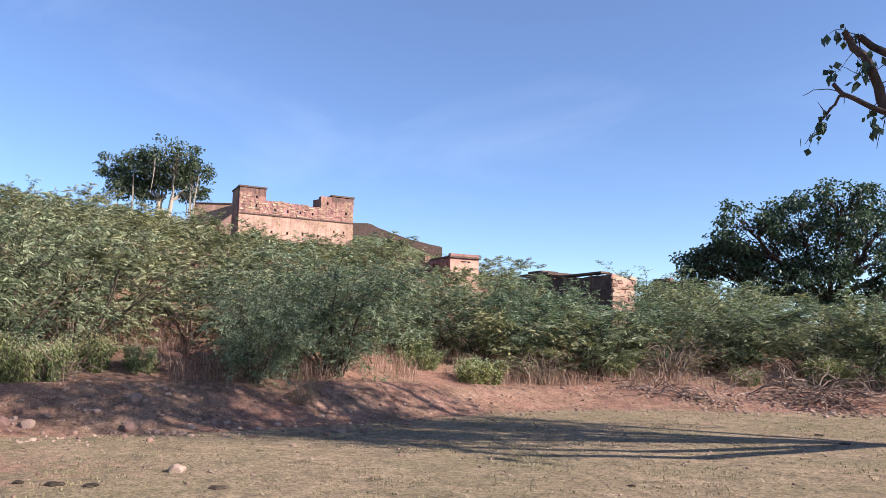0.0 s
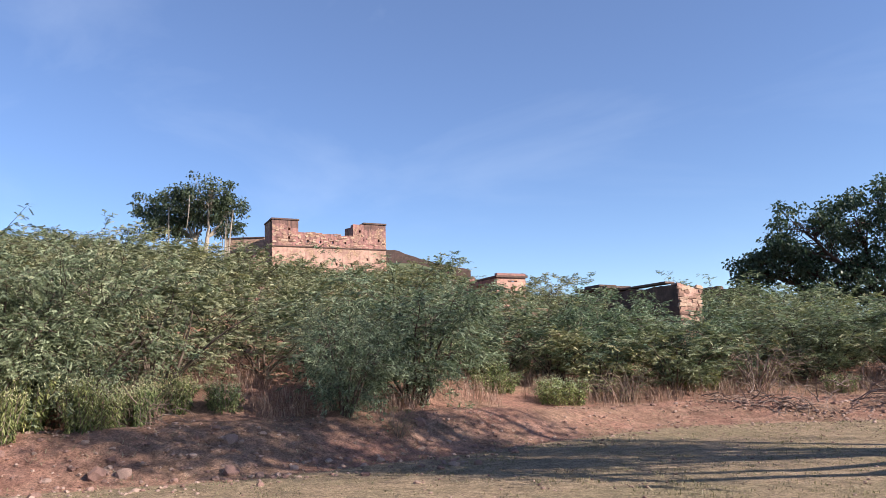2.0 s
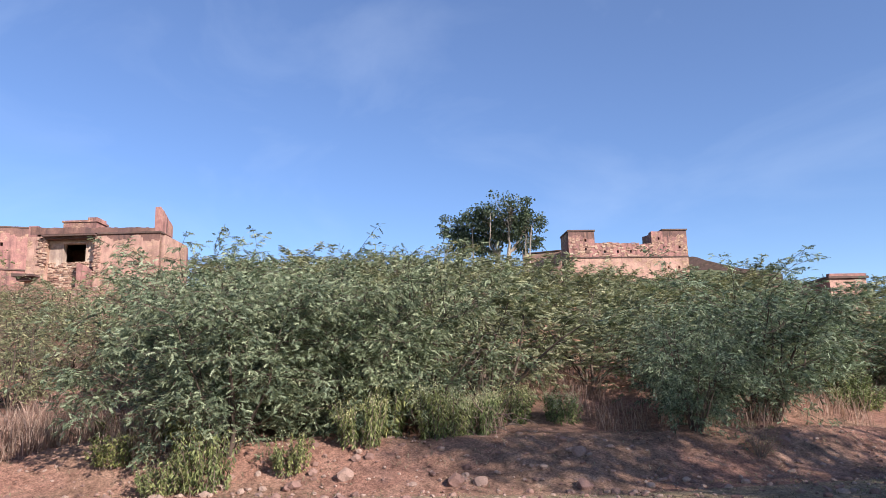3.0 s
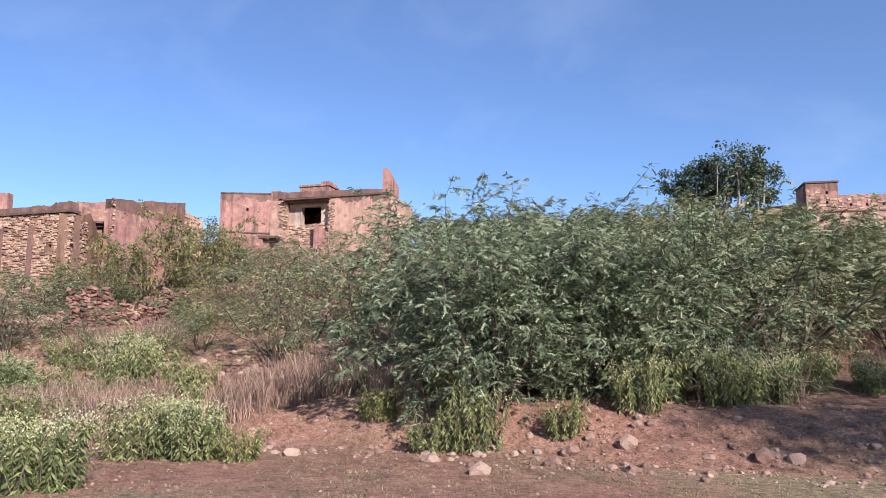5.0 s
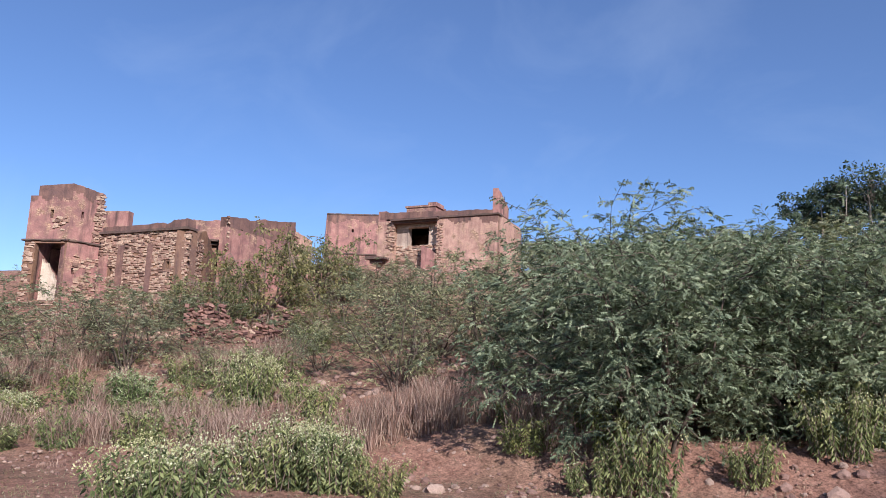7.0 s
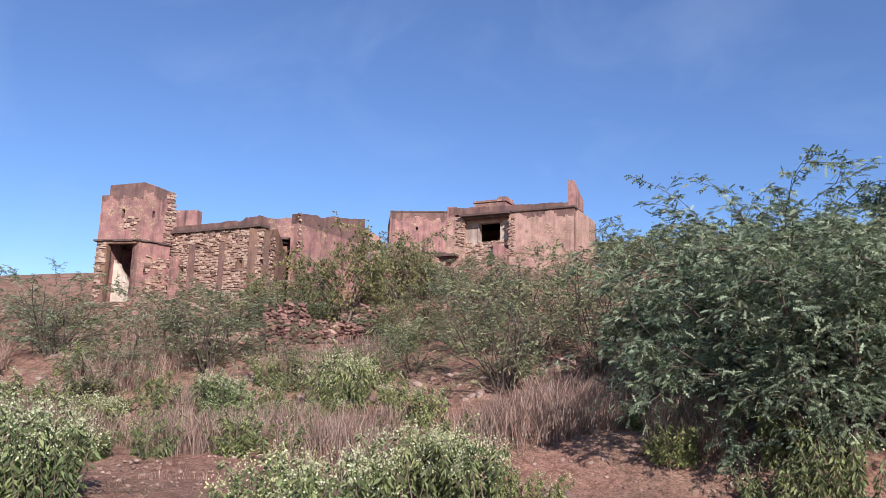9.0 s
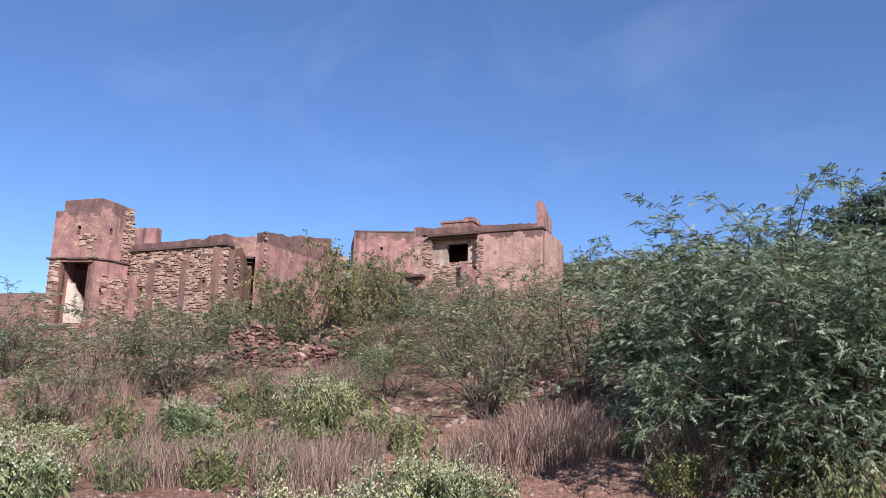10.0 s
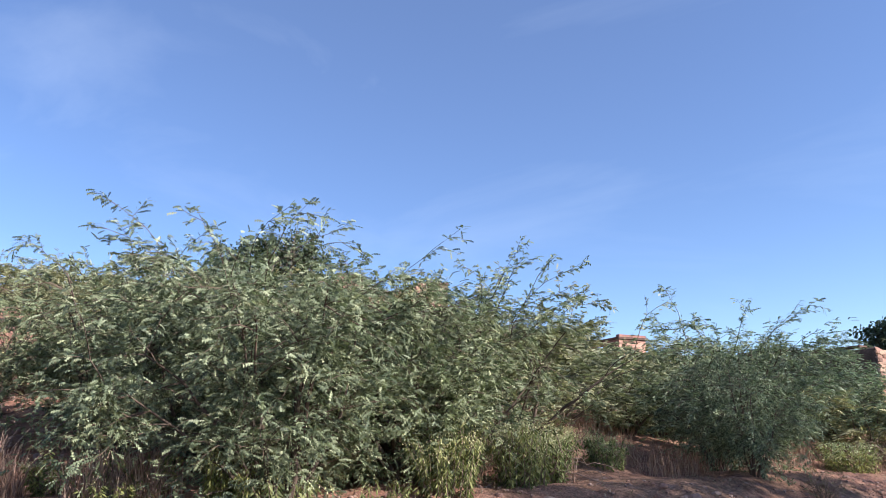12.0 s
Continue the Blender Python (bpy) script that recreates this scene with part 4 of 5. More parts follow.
def lobed_tree(name, seed, x, y, lobes, bole, leaf, blade, foliage, wood, label, stems=1, clumps=26, per=70, clump=0.5, roots=0, trunk_top=0.45):
    """A tree with tapered trunks, limbs that fork into each lobe of the crown, and leaf clumps with gaps between them. Lobes: centre and radius."""
    rng = np.random.default_rng(seed)
    z = ground_z(x, y) - 0.15
    root = thing(name, (x, y, z), label, "tree")
    mid_ = np.mean([q[:3] for q in lobes], axis=0)
    tops = []
    for i in range(stems):
        bx, by = x + (i - (stems - 1) / 2) * 1.1, y + rng.normal() * 0.4 * (stems > 1)
        foot = np.array([bx, by, ground_z(bx, by) - 0.3])
        rise = (mid_[2] - foot[2]) * trunk_top * rng.uniform(0.9, 1.15)
        t_ = grow(foot, ((mid_[0] - bx) * 0.05, (mid_[1] - by) * 0.05, 1), rise, 8, rng, 0.15)
        v, f = tube([(t_, bole, bole * 0.62)], 9)
        part("trunk", v, f, wood, root, smooth=True)
        tops.append(t_[-1])
    fine, lp, ld = [], [], []
    for cx, cy, cz, r in lobes:
        c = np.array([cx, cy, cz])
        a = min(tops, key=lambda q: np.linalg.norm(q - c))
        ks = np.linspace(0, 1, 9)[:, None]
        lim = a + (c - a) * ks + np.sin(ks * 3.14) * [0, 0, -0.06 * np.linalg.norm(c - a)] + rng.normal(size=(9, 3)) * 0.08 * np.sin(ks * 3.14)
        v, f = tube([(lim, bole * 0.5, bole * 0.14)], 6)
        part("limb", v, f, wood, root, smooth=True)
        for b in range(clumps):
            d = rng.normal(size=3)
            d /= np.linalg.norm(d)
            end = c + d * [1.05, 1.05, 0.85] * r * rng.uniform(0.55, 1.08)
            st = lim[rng.integers(5, 9)]
            br = st + (end - st) * np.linspace(0, 1, 6)[:, None] + rng.normal(size=(6, 3)) * 0.06 * r
            fine.append((br, bole * 0.1, bole * 0.03))
            n_ = int(per * rng.uniform(0.5, 1.4))
            off = rng.normal(size=(n_, 3))
            off *= (rng.uniform(0, 1, (n_, 1)) ** 0.4) / np.linalg.norm(off, axis=1, keepdims=True) * clump * rng.uniform(0.7, 1.25) * [1.15, 1.15, 0.75]
            lp.append(br[-1] + off)
            ld.append(off + rng.normal(size=(n_, 3)) * clump * 0.7)
    v, f = tube(fine, 3)
    tagged(part("fine_branchwork", v, f, wood, root), kind="stuff")
    for i in range(roots):
        cx, cy, cz, r = lobes[rng.integers(len(lobes))]
        px, py = cx + rng.normal() * r * 0.4, cy + rng.normal() * r * 0.4
        h = cz - 0.4 * r - ground_z(px, py)
        long_ = h + 0.3 if i % 2 else h * rng.uniform(0.45, 0.75)
        drop = grow((px, py, cz - 0.4 * r), (rng.normal() * 0.04, rng.normal() * 0.04, -1), long_, 8, rng, 0.06)
        v, f = tube([(drop, 0.045, 0.09 if i % 2 else 0.02)], 5)
        part("aerial_root", v, f, PALE_BARK, root, "pale hanging aerial root")
    v, f = leaves(np.concatenate(lp), np.concatenate(ld), leaf, blade, rng, 0.35, 0.4)
    part("crown", v, f, foliage, root)
    return root


def set_out(kinds, rows, label, group, category="shrub"):
    """Places copies of the given shapes. Rows: x, y, height, width, which shape, turn."""
    for x, y, h, w, k, turn_ in rows:
        src, sh, sw = kinds[k]
        m = pose(x, y, ground_z(x, y) - 0.05, 0, 0, turn_) @ Matrix.Diagonal((w / sw, w / sw, h / sh, 1))
        ob = copy_thing(src, m)
        tagged(ob, label, category, group)


def clear_away(kinds):
    for src, *_ in kinds:
        for o in (*src.children_recursive, src):
            bpy.data.objects.remove(o)


# thorn shrubs along the bank, shaped one by one
THORN = [(shrub(101, stems=12, boughs=12, twigs=8, whips=20, shoot=1.0, rise=0.6), 3.65, 4.6), (shrub(102, stems=11, boughs=12, twigs=8, whips=26, shoot=1.35, rise=0.65), 3.65, 4.6),
         (shrub(103, stems=10, boughs=11, twigs=8, sprays=12, whips=18, lean=0.8, shoot=1.1, rise=0.7), 3.65, 4.6),
         (shrub(104, stems=10, boughs=11, twigs=8, sprays=12, whips=40, shoot=1.6, lean=1.1, rise=0.55), 3.65, 4.6)]
set_out(THORN, [
    (-12.7, 16.5, 3.5, 5.0, 1, 20), (-15.4, 19.6, 2.9, 4.6, 0, 80), (-12.6, 30.6, 3.3, 5.2, 0, 60), (-8.8, 37.6, 3.2, 6.0, 1, 0), (-5.6, 37.0, 3.1, 6.0, 2, 140), (-17.3, 5.4, 3.7, 4.6, 1, 10), (-18.2, 7.2, 3.3, 4.6, 3, 250), (-16.9, 8.0, 3.6, 4.6, 0, 150), (-16.4, 9.5, 3.4, 4.0, 3, 20),
    (-19.6, 6.6, 3.7, 5.0, 1, 200), (-18.7, 8.9, 3.6, 4.8, 2, 280), (-21.8, 6.2, 4.1, 4.8, 0, 310), (-12.7, 25.9, 3.1, 5.4, 1, 90),
    (-8.6, 28.6, 2.8, 6.0, 0, 240), (-4.6, 31.0, 2.9, 6.4, 1, 330), (0.4, 32.5, 3.0, 6.6, 2, 45), (5.4, 33.5, 3.1, 6.6, 0, 145), (-11.6, 28.8, 2.8, 5.0, 2, 200), (-14.6, 22.6, 2.8, 5.0, 2, 10)],
    "dense grey-green thorn shrub with arching branches on the earth bank", "thorn shrubs along the bank")
set_out(THORN, [(-12.0, 12.7, 2.4, 2.6, 2, 120), (-12.9, 14.1, 2.3, 2.4, 1, 33)],
        "small dark thorn shrub on the edge of the earth bank", "thorn shrubs along the bank")
# lighter ones up the slope
OPEN = [(shrub(111, stems=9, boughs=7, twigs=5, sprays=7, whips=12, leaf=0.125, blade=0.03, foliage=SLOPE_LEAF), 3.8, 4.6), (shrub(112, stems=10, boughs=6, twigs=5, sprays=7, whips=12, leaf=0.125, blade=0.03, lean=1.2, foliage=SLOPE_LEAF), 3.8, 4.6)]
set_out(OPEN, [(-16.4, 11.3, 3.7, 4.4, 0, 70), (-24.0, 2.6, 2.9, 3.4, 0, 0), (-25.0, 5.2, 3.0, 3.6, 1, 40), (-26.5, 8.0, 3.2, 4.2, 0, 95), (-28.5, -4.2, 2.3, 3.6, 1, 130), (-30.6, -8.6, 2.6, 3.6, 0, 190), (-29.8, -5.4, 1.7, 3.4, 1, 250),
               (-33.0, -6.5, 1.6, 3.0, 0, 15), (-27.5, -10.5, 2.0, 3.2, 1, 77), (-24.0, -12.0, 1.9, 3.0, 0, 300), (-34.5, 5.0, 1.5, 3.2, 1, 220), (-31.5, 5.5, 2.4, 3.6, 0, 170), (-36.5, 8.5, 1.6, 3.6, 1, 290),
               (-33.0, -13.5, 2.6, 4.0, 0, 35), (-36.5, -14.5, 2.6, 4.2, 1, 260), (-29.5, -14.5, 2.0, 3.6, 0, 110), (-26.0, -15.5, 2.0, 3.6, 1, 66), (-31.5, -11.0, 1.7, 3.2, 1, 345), (-34.2, -9.8, 1.3, 2.6, 0, 12),
               (-32.5, -4.0, 1.5, 3.2, 1, 80), (-30.0, -3.6, 1.2, 2.8, 0, 140), (-27.0, -6.6, 1.3, 3.0, 1, 205), (-28.2, 3.0, 2.0, 3.2, 1, 265), (-30.4, 3.4, 1.9, 3.0, 0, 325), (-34.8, 2.6, 1.4, 3.0, 1, 20), (-38.0, 4.2, 1.2, 2.6, 0, 55), (-26.4, 0.9, 1.2, 2.4, 1, 95), (-29.0, -2.4, 1.3, 2.6, 0, 40), (-28.6, 0.4, 1.2, 2.4, 1, 310)],
        "open feathery thorn shrub with bare dark stems", "thorn shrubs on the slope")
rng = random.Random(99)
slope_rows = []
while len(slope_rows) < 24:
    x, y = rng.uniform(-36.5, -24.5), rng.uniform(-13, 9)
    if beyond(x, y) < 6.5 or any(math.hypot(x - a, y - b) < 1.7 for a, b, *_ in slope_rows) or math.hypot(x + 29.5, y + 0.8) < 2.2 or (x < -33.5 and y < -2.5 and y > -9):
        continue
    slope_rows.append((x, y, rng.uniform(0.9, 1.7), rng.uniform(2.4, 3.6), rng.randrange(2), rng.uniform(0, 360)))
set_out(OPEN, slope_rows, "low open thorn shrub on the stony slope", "thorn shrubs on the slope")
# a yellowing bush before the broken wall
DRY = [(shrub(121, tall=3.0, wide=4.4, stems=9, boughs=8, twigs=6, sprays=18, leaf=0.09, blade=0.024, whips=0, foliage=OLIVE_LEAF, wood=TWIG, name="yellowing_bush", feathery=False), 3.0, 4.4)]
set_out(DRY, [(-33.6, -0.4, 4.0, 5.0, 0, 0), (-34.6, 1.6, 3.6, 4.4, 0, 100), (-33.2, -2.2, 2.8, 3.6, 0, 40), (-29.6, 1.2, 1.6, 2.8, 0, 200)],
        "half-dry bush with yellowing leaves below the broken wall", "yellowing bushes", "bush")
# shrubs over the hill between the ruins
FAR = [(shrub(131, stems=8, boughs=7, twigs=5, sprays=7, leaf=0.22, blade=0.055, whips=12, shoot=1.2, apart=False, foliage=SLOPE_LEAF), 3.6, 4.6), (shrub(132, stems=8, boughs=7, twigs=5, sprays=7, leaf=0.22, blade=0.055, whips=14, shoot=1.3, lean=1.2, apart=False, foliage=SLOPE_LEAF), 3.6, 4.6)]
rng = random.Random(77)
hill_rows = []
tries = 0
while len(hill_rows) < 168 and tries < 9000:
    tries += 1
    x, y = rng.uniform(-64, 18), rng.uniform(9, 66)
    d = beyond(x, y)
    if d < 5 or (x < -35 and y < 15) or (x > -40 and y > 47) or (y > 46 and x > -20):
        continue
    if any(math.hypot(x - a, y - b) < r for a, b, r in ((-54, 58, 5), (-49, 62, 4), (-60, 57, 4), (-24, 43, 3.2), (-21.5, 40, 3.4), (-11, 34, 3.0), (-48, 55, 3.0), (-42, 8, 5), (-51, 5, 5), (-8, 32, 3))):
        continue
    near = 2.0 if d < 24 else 3.0
    if any(math.hypot(x - q[0], y - q[1]) < near for q in hill_rows):
        continue
    small = 0.4 if x < -38 and y > 44 else (0.6 if x > -20 and d > 14 else 0.85)
    hill_rows.append((x, y, (0.68 if x < -24 and y > 28 else (0.84 if x < -15 else 1.0)) * small * rng.uniform(2.2, 3.3), max(0.6, small) * rng.uniform(4.0, 5.8), rng.randrange(2), rng.uniform(0, 360)))
hill_rows += [(1, 41, 2.6, 6.5, 0, 0), (6, 41, 2.7, 6.5, 1, 90), (11, 40, 2.8, 6.5, 0, 200), (-4, 41, 2.5, 6, 1, 20), (16, 39, 3.0, 7, 0, 60), (21, 40, 3.0, 7, 1, 130), (9, 36, 2.6, 6, 1, 300), (14, 34, 2.8, 6, 0, 240),
              (-46, 70, 1.2, 4, 0, 0), (-42, 66, 1.3, 4, 1, 40), (-44, 76, 1.4, 4.5, 0, 80), (-38, 62, 1.5, 4.5, 1, 120), (-36, 68, 1.5, 4.5, 0, 160), (-33, 58, 1.6, 4.5, 1, 200), (-30, 62, 1.6, 4.5, 0, 240), (-28, 54, 1.6, 4.5, 1, 280), (-40, 72, 1.4, 4.5, 0, 320)]
set_out(FAR, hill_rows, "grey-green thorn shrub on the dry hillside", "thorn shrubs on the hill")
clear_away(THORN)
clear_away(OPEN)
clear_away(DRY)
clear_away(FAR)

# weeds at the foot of the bank
WEEDS = [(weed(201, flowers=0.5), 0.95, 1.0), (weed(202, flowers=0.2), 0.95, 1.0), (weed(203, stems=60, flowers=0.85), 0.95, 1.0), (weed(204, stems=16, flowers=0.6), 0.95, 1.0), (weed(205, stems=22, flowers=0.3), 0.95, 1.0)]
set_out(WEEDS, [(-16.5, 4.7, 1.35, 1.1, 1, 0), (-16.9, 4.1, 0.9, 0.9, 1, 80), (-15.9, 6.1, 0.9, 0.8, 1, 100), (-15.7, 7.4, 1.3, 1.0, 0, 200), (-15.1, 8.9, 1.3, 1.1, 2, 140), (-15.0, 9.8, 1.1, 0.9, 2, 220),
                (-15.4, 11.0, 1.1, 1.1, 2, 310), (-18.6, 3.7, 0.8, 1.0, 1, 10), (-19.3, 4.7, 0.9, 1.1, 1, 120), (-17.7, 4.9, 1.2, 1.0, 1, 230), (-20.6, 4.4, 0.8, 1.1, 0, 70), (-16.1, 8.1, 1.5, 1.2, 0, 30), (-14.6, 11.8, 0.9, 0.9, 2, 60)],
        "bright green broad-leaved weeds with cream flowers below the shrubs", "flowering weeds", "weed")
set_out(WEEDS, [(-17.8, -0.5, 1.25, 1.3, 2, 0), (-17.5, 0.3, 1.2, 1.2, 2, 90), (-18.4, 0.1, 1.3, 1.3, 0, 180), (-15.2, -1.6, 1.15, 1.2, 2, 270), (-18.2, -5.0, 1.4, 1.3, 2, 30), (-18.9, -5.6, 1.5, 1.4, 2, 200),
                (-17.4, -6.1, 1.3, 1.2, 2, 120), (-17.0, 0.9, 0.8, 0.8, 0, 45), (-15.9, -2.1, 1.05, 1.1, 2, 15)],
        "clump of pale flowering weeds at the edge of the field", "flowering weeds", "weed")
set_out(WEEDS, [(-24.8, -0.9, 1.6, 1.5, 2, 0), (-26.9, -0.6, 1.2, 1.4, 0, 70), (-25.4, -3.4, 1.2, 1.4, 2, 150), (-27.4, -2.4, 1.1, 1.3, 0, 250), (-24.2, -6.0, 1.2, 1.5, 2, 10), (-26.0, -7.5, 1.2, 1.5, 0, 100), (-23.6, -9.0, 1.3, 1.4, 2, 190),
                (-22.8, -3.0, 1.0, 1.1, 0, 210), (-28.8, 0.8, 1.1, 1.3, 2, 320)],
        "straggling flowering weeds on the dry slope", "flowering weeds", "weed")
rng = random.Random(88)
more = []
while len(more) < 48:
    x, y = rng.uniform(-30, -20.5), rng.uniform(-12, 0.5)
    if beyond(x, y) > 1.2 and not (x < -27 and y > -4) and all(math.hypot(x - q[0], y - q[1]) > 1.0 for q in more):
        more.append((x, y, rng.uniform(0.6, 1.2), rng.uniform(1.0, 1.7), rng.choice((3, 3, 4, 4, 0)), rng.uniform(0, 360)))
set_out(WEEDS, more, "straggling flowering weeds on the dry slope", "flowering weeds", "weed")
set_out(WEEDS, [(-10.7, 21.6, 1.1, 1.7, 2, 0), (-13.6, 22.2, 1.15, 1.6, 0, 140), (-12.9, 21.5, 0.9, 1.4, 0, 40), (-7.6, 26.5, 1.0, 1.4, 1, 20), (-1.0, 29.0, 1.2, 2.0, 2, 90), (-3.6, 27.8, 0.8, 1.2, 0, 300), (1.2, 28.5, 1.3, 2.2, 2, 200)],
        "flowering weeds below the far shrubs", "flowering weeds", "weed")
clear_away(WEEDS)

# dry twiggy bush on the rubble bank
BARE = [(shrub(141, tall=1.9, wide=3.0, stems=16, boughs=8, twigs=5, sprays=2, leaf=0.06, blade=0.012, whips=6, foliage=OLIVE_LEAF, wood=TWIG, name="leafless_bush", feathery=False), 1.9, 3.0)]
set_out(BARE, [(-5.9, 26.9, 1.9, 3.0, 0, 0), (-10.9, 13.1, 0.7, 0.8, 0, 90), (-9.4, 23.6, 1.3, 2.2, 0, 200)], "leafless dry twiggy bush on the rubble bank", "leafless bushes", "bush")
clear_away(BARE)

# trees
lobed_tree("banyan_tree", 305, -50.6, 41.9, [(-54.9, 40.3, 16.2, 1.5), (-52.1, 40.5, 16.4, 1.6), (-48.9, 41.7, 17.1, 1.75), (-48.5, 43.5, 16.0, 1.2), (-51.4, 42.7, 15.3, 1.9), (-53.3, 40.0, 14.6, 1.2), (-49.3, 43.7, 14.6, 1.2), (-51.2, 41.2, 16.2, 1.7), (-50.2, 42.6, 15.8, 1.7), (-52.6, 41.6, 14.4, 1.3)],
           0.26, 0.24, 0.07, TREE_LEAF, PALE_BARK, "dark spreading banyan with pale hanging roots by the fort", stems=3, clumps=26, per=52, clump=0.5, roots=10, trunk_top=0.55)
lobed_tree("shade_tree", 302, -1.6, 51.4, [(-8.7, 49.4, 7.1, 1.4), (-5.9, 48.9, 9.2, 2.1), (-3.2, 52.2, 9.9, 2.3), (-0.8, 49.8, 10.3, 2.1), (1.3, 53.2, 9.6, 2.3), (3.7, 53.8, 8.5, 2.1), (-3.7, 51.5, 7.6, 2.0), (0.0, 51.0, 7.4, 2.1), (-7.0, 49.8, 7.5, 1.7), (3.6, 54.7, 7.1, 1.8), (-2.0, 50.4, 5.6, 1.8), (-5.6, 50.4, 5.7, 1.8), (2.0, 52.4, 5.4, 1.8)],
           0.4, 0.24, 0.075, TREE_LEAF, BROWN_BARK, "large dark rounded shade tree behind the shrubs", clumps=32, per=80, clump=0.6)


def pipal_tree():
    """An old half-bare tree beside the field; its broken limbs reach over the path."""
    rng = np.random.default_rng(311)
    x, y = 6.4, 17.9
    root = thing("half_bare_tree", (x, y, ground_z(x, y)), "old half-bare tree with broken limbs and few leaves", "tree")
    trunk = grow((x, y, -0.3), (-0.08, -0.12, 1), 3.8, 8, rng, 0.12)
    v, f = tube([(trunk, 0.36, 0.24)], 10)
    part("trunk", v, f, BROWN_BARK, root, smooth=True)
    fork = trunk[-1]
    bare = [((3.6, 13.2, 3.35), (1.67, 11.96, 3.68), (0.83, 12.1, 4.48), (0.44, 12.15, 5.18), (0.27, 12.17, 5.87), (-0.03, 12.2, 6.47)), ((3.8, 13.6, 3.9), (1.79, 12.35, 4.4), (0.88, 12.5, 5.82), (0.17, 12.58, 6.5))]
    leafy = [((6.6, 16.6, 6.8), (7.4, 15.6, 13.2)), ((6.2, 18.2, 7.0), (6.8, 18.4, 12.6)), ((7.6, 16.8, 6.2), (9.6, 17.0, 10.8)), ((6.4, 15.6, 7.2), (6.6, 14.0, 12.4)), ((6.0, 14.8, 7.0), (5.8, 12.4, 10.6)), ((7.2, 15.0, 7.4), (8.6, 13.4, 13.4)), ((6.4, 16.4, 7.8), (6.2, 16.4, 14.4)), ((6.2, 14.0, 7.6), (5.8, 11.2, 12.4)), ((7.0, 13.6, 8.0), (8.0, 11.0, 14.0))]
    limbs, lp, ld, twigs = [], [], [], []
    for e in bare + leafy:
        key = [np.array(fork)] + [np.array(q) for q in e]
        pts = []
        for a, b in zip(key, key[1:]):
            for k in np.linspace(0, 1, 5)[:-1]:
                pts.append(a + (b - a) * k + rng.normal(size=3) * 0.022)
        pts.append(key[-1])
        limbs.append((np.array(pts), 0.125 if e in bare else 0.14, 0.05))
    limbs.append((np.array([(0.42, 11.96, 5.08), (0.24, 11.97, 5.2), (0.04, 11.99, 5.36), (-0.1, 12.0, 5.45), (-0.21, 12.01, 5.62)]), 0.042, 0.03))
    limbs.append((np.array([(0.0, 12.0, 5.4), (-0.14, 12.0, 5.42), (-0.2, 12.01, 5.3), (-0.26, 12.01, 5.26), (-0.33, 12.01, 5.14)]), 0.026, 0.016))
    limbs.append((np.array([(2.3, 11.9, 3.5), (1.54, 11.5, 3.7), (1.18, 11.35, 3.53), (0.87, 11.4, 3.21), (0.66, 11.42, 3.12)]), 0.022, 0.008))
    for i, (lim, r0, r1) in enumerate(limbs):
        full = 2 <= i < 11
        for b in range(27 if full else (22 if i < 2 else 4)):
            q = lim[rng.integers(len(lim) // 2 if full else len(lim) // 3, len(lim))]
            tw = grow(q, rng.normal(size=3) + [-0.2, 0, -0.3 if not full else 0.2], rng.uniform(0.6, 2.0) if full else rng.uniform(0.25, 0.7), 6, rng, 0.6, -0.6)
            twigs.append((tw, 0.02 if full else 0.009, 0.004))
            if full or i == 13 or rng.random() < 0.3:
                for c in (3, 4, 5, 6):
                    m = rng.integers(14, 30) if full else rng.integers(2, 5)
                    lp.append(tw[c] + rng.normal(size=(m, 3)) * (0.3 if full else 0.05))
                    ld.append(rng.normal(size=(m, 3)) * 0.6 + [0, 0, -1])
    for lim in limbs:
        v, f = tube([lim], 8)
        part("limb", v, f, BROWN_BARK, root, smooth=True)
    v, f = tube(twigs, 4)
    tagged(part("fine_branchwork", v, f, BROWN_BARK, root), kind="stuff")
    v, f = leaves(np.concatenate(lp), np.concatenate(ld), 0.13, 0.048, rng, 0.5, 0.2)
    part("foliage", v, f, TREE_LEAF, root)


pipal_tree()

# ---- cut thorn branches piled on the bank ----
def brush_pile(x, y, wide, tall, seed, n):
    rng = np.random.default_rng(seed)
    z = ground_z(x, y)
    root = thing("brush_pile", (x, y, z), "pile of cut dry thorn branches on the bank", "branches", "brush piles")
    stout, thin = [], []
    for i in range(n):
        px, py = x + rng.normal() * wide * 0.28, y + rng.normal() * wide * 0.1
        a = rng.uniform(0, 2 * np.pi)
        p = grow((px, py, ground_z(px, py) + rng.uniform(0.02, tall * 0.6)), (np.cos(a), np.sin(a) * 0.6, rng.uniform(-0.2, 0.5)), rng.uniform(0.6, 1.6), 8, rng, 0.9, -0.6)
        for q in p:
            q[2] = max(q[2], ground_z(q[0], q[1]) + 0.01)
        (stout if i % 4 == 0 else thin).append((p, 0.026 if i % 4 == 0 else 0.011, 0.004))
    v, f = tube(stout, 5)
    tagged(part("dead_wood", v, f, TWIG, root, smooth=True), kind="stuff")
    v, f = tube(thin, 3)
    tagged(part("fine_branchwork", v, f, TWIG, root), kind="stuff")


brush_pile(-1.2, 25.0, 4.2, 1.0, 401, 240)
brush_pile(-5.0, 23.5, 3.6, 0.45, 402, 90)
brush_pile(-15.3, 9.9, 1.2, 0.7, 403, 60)


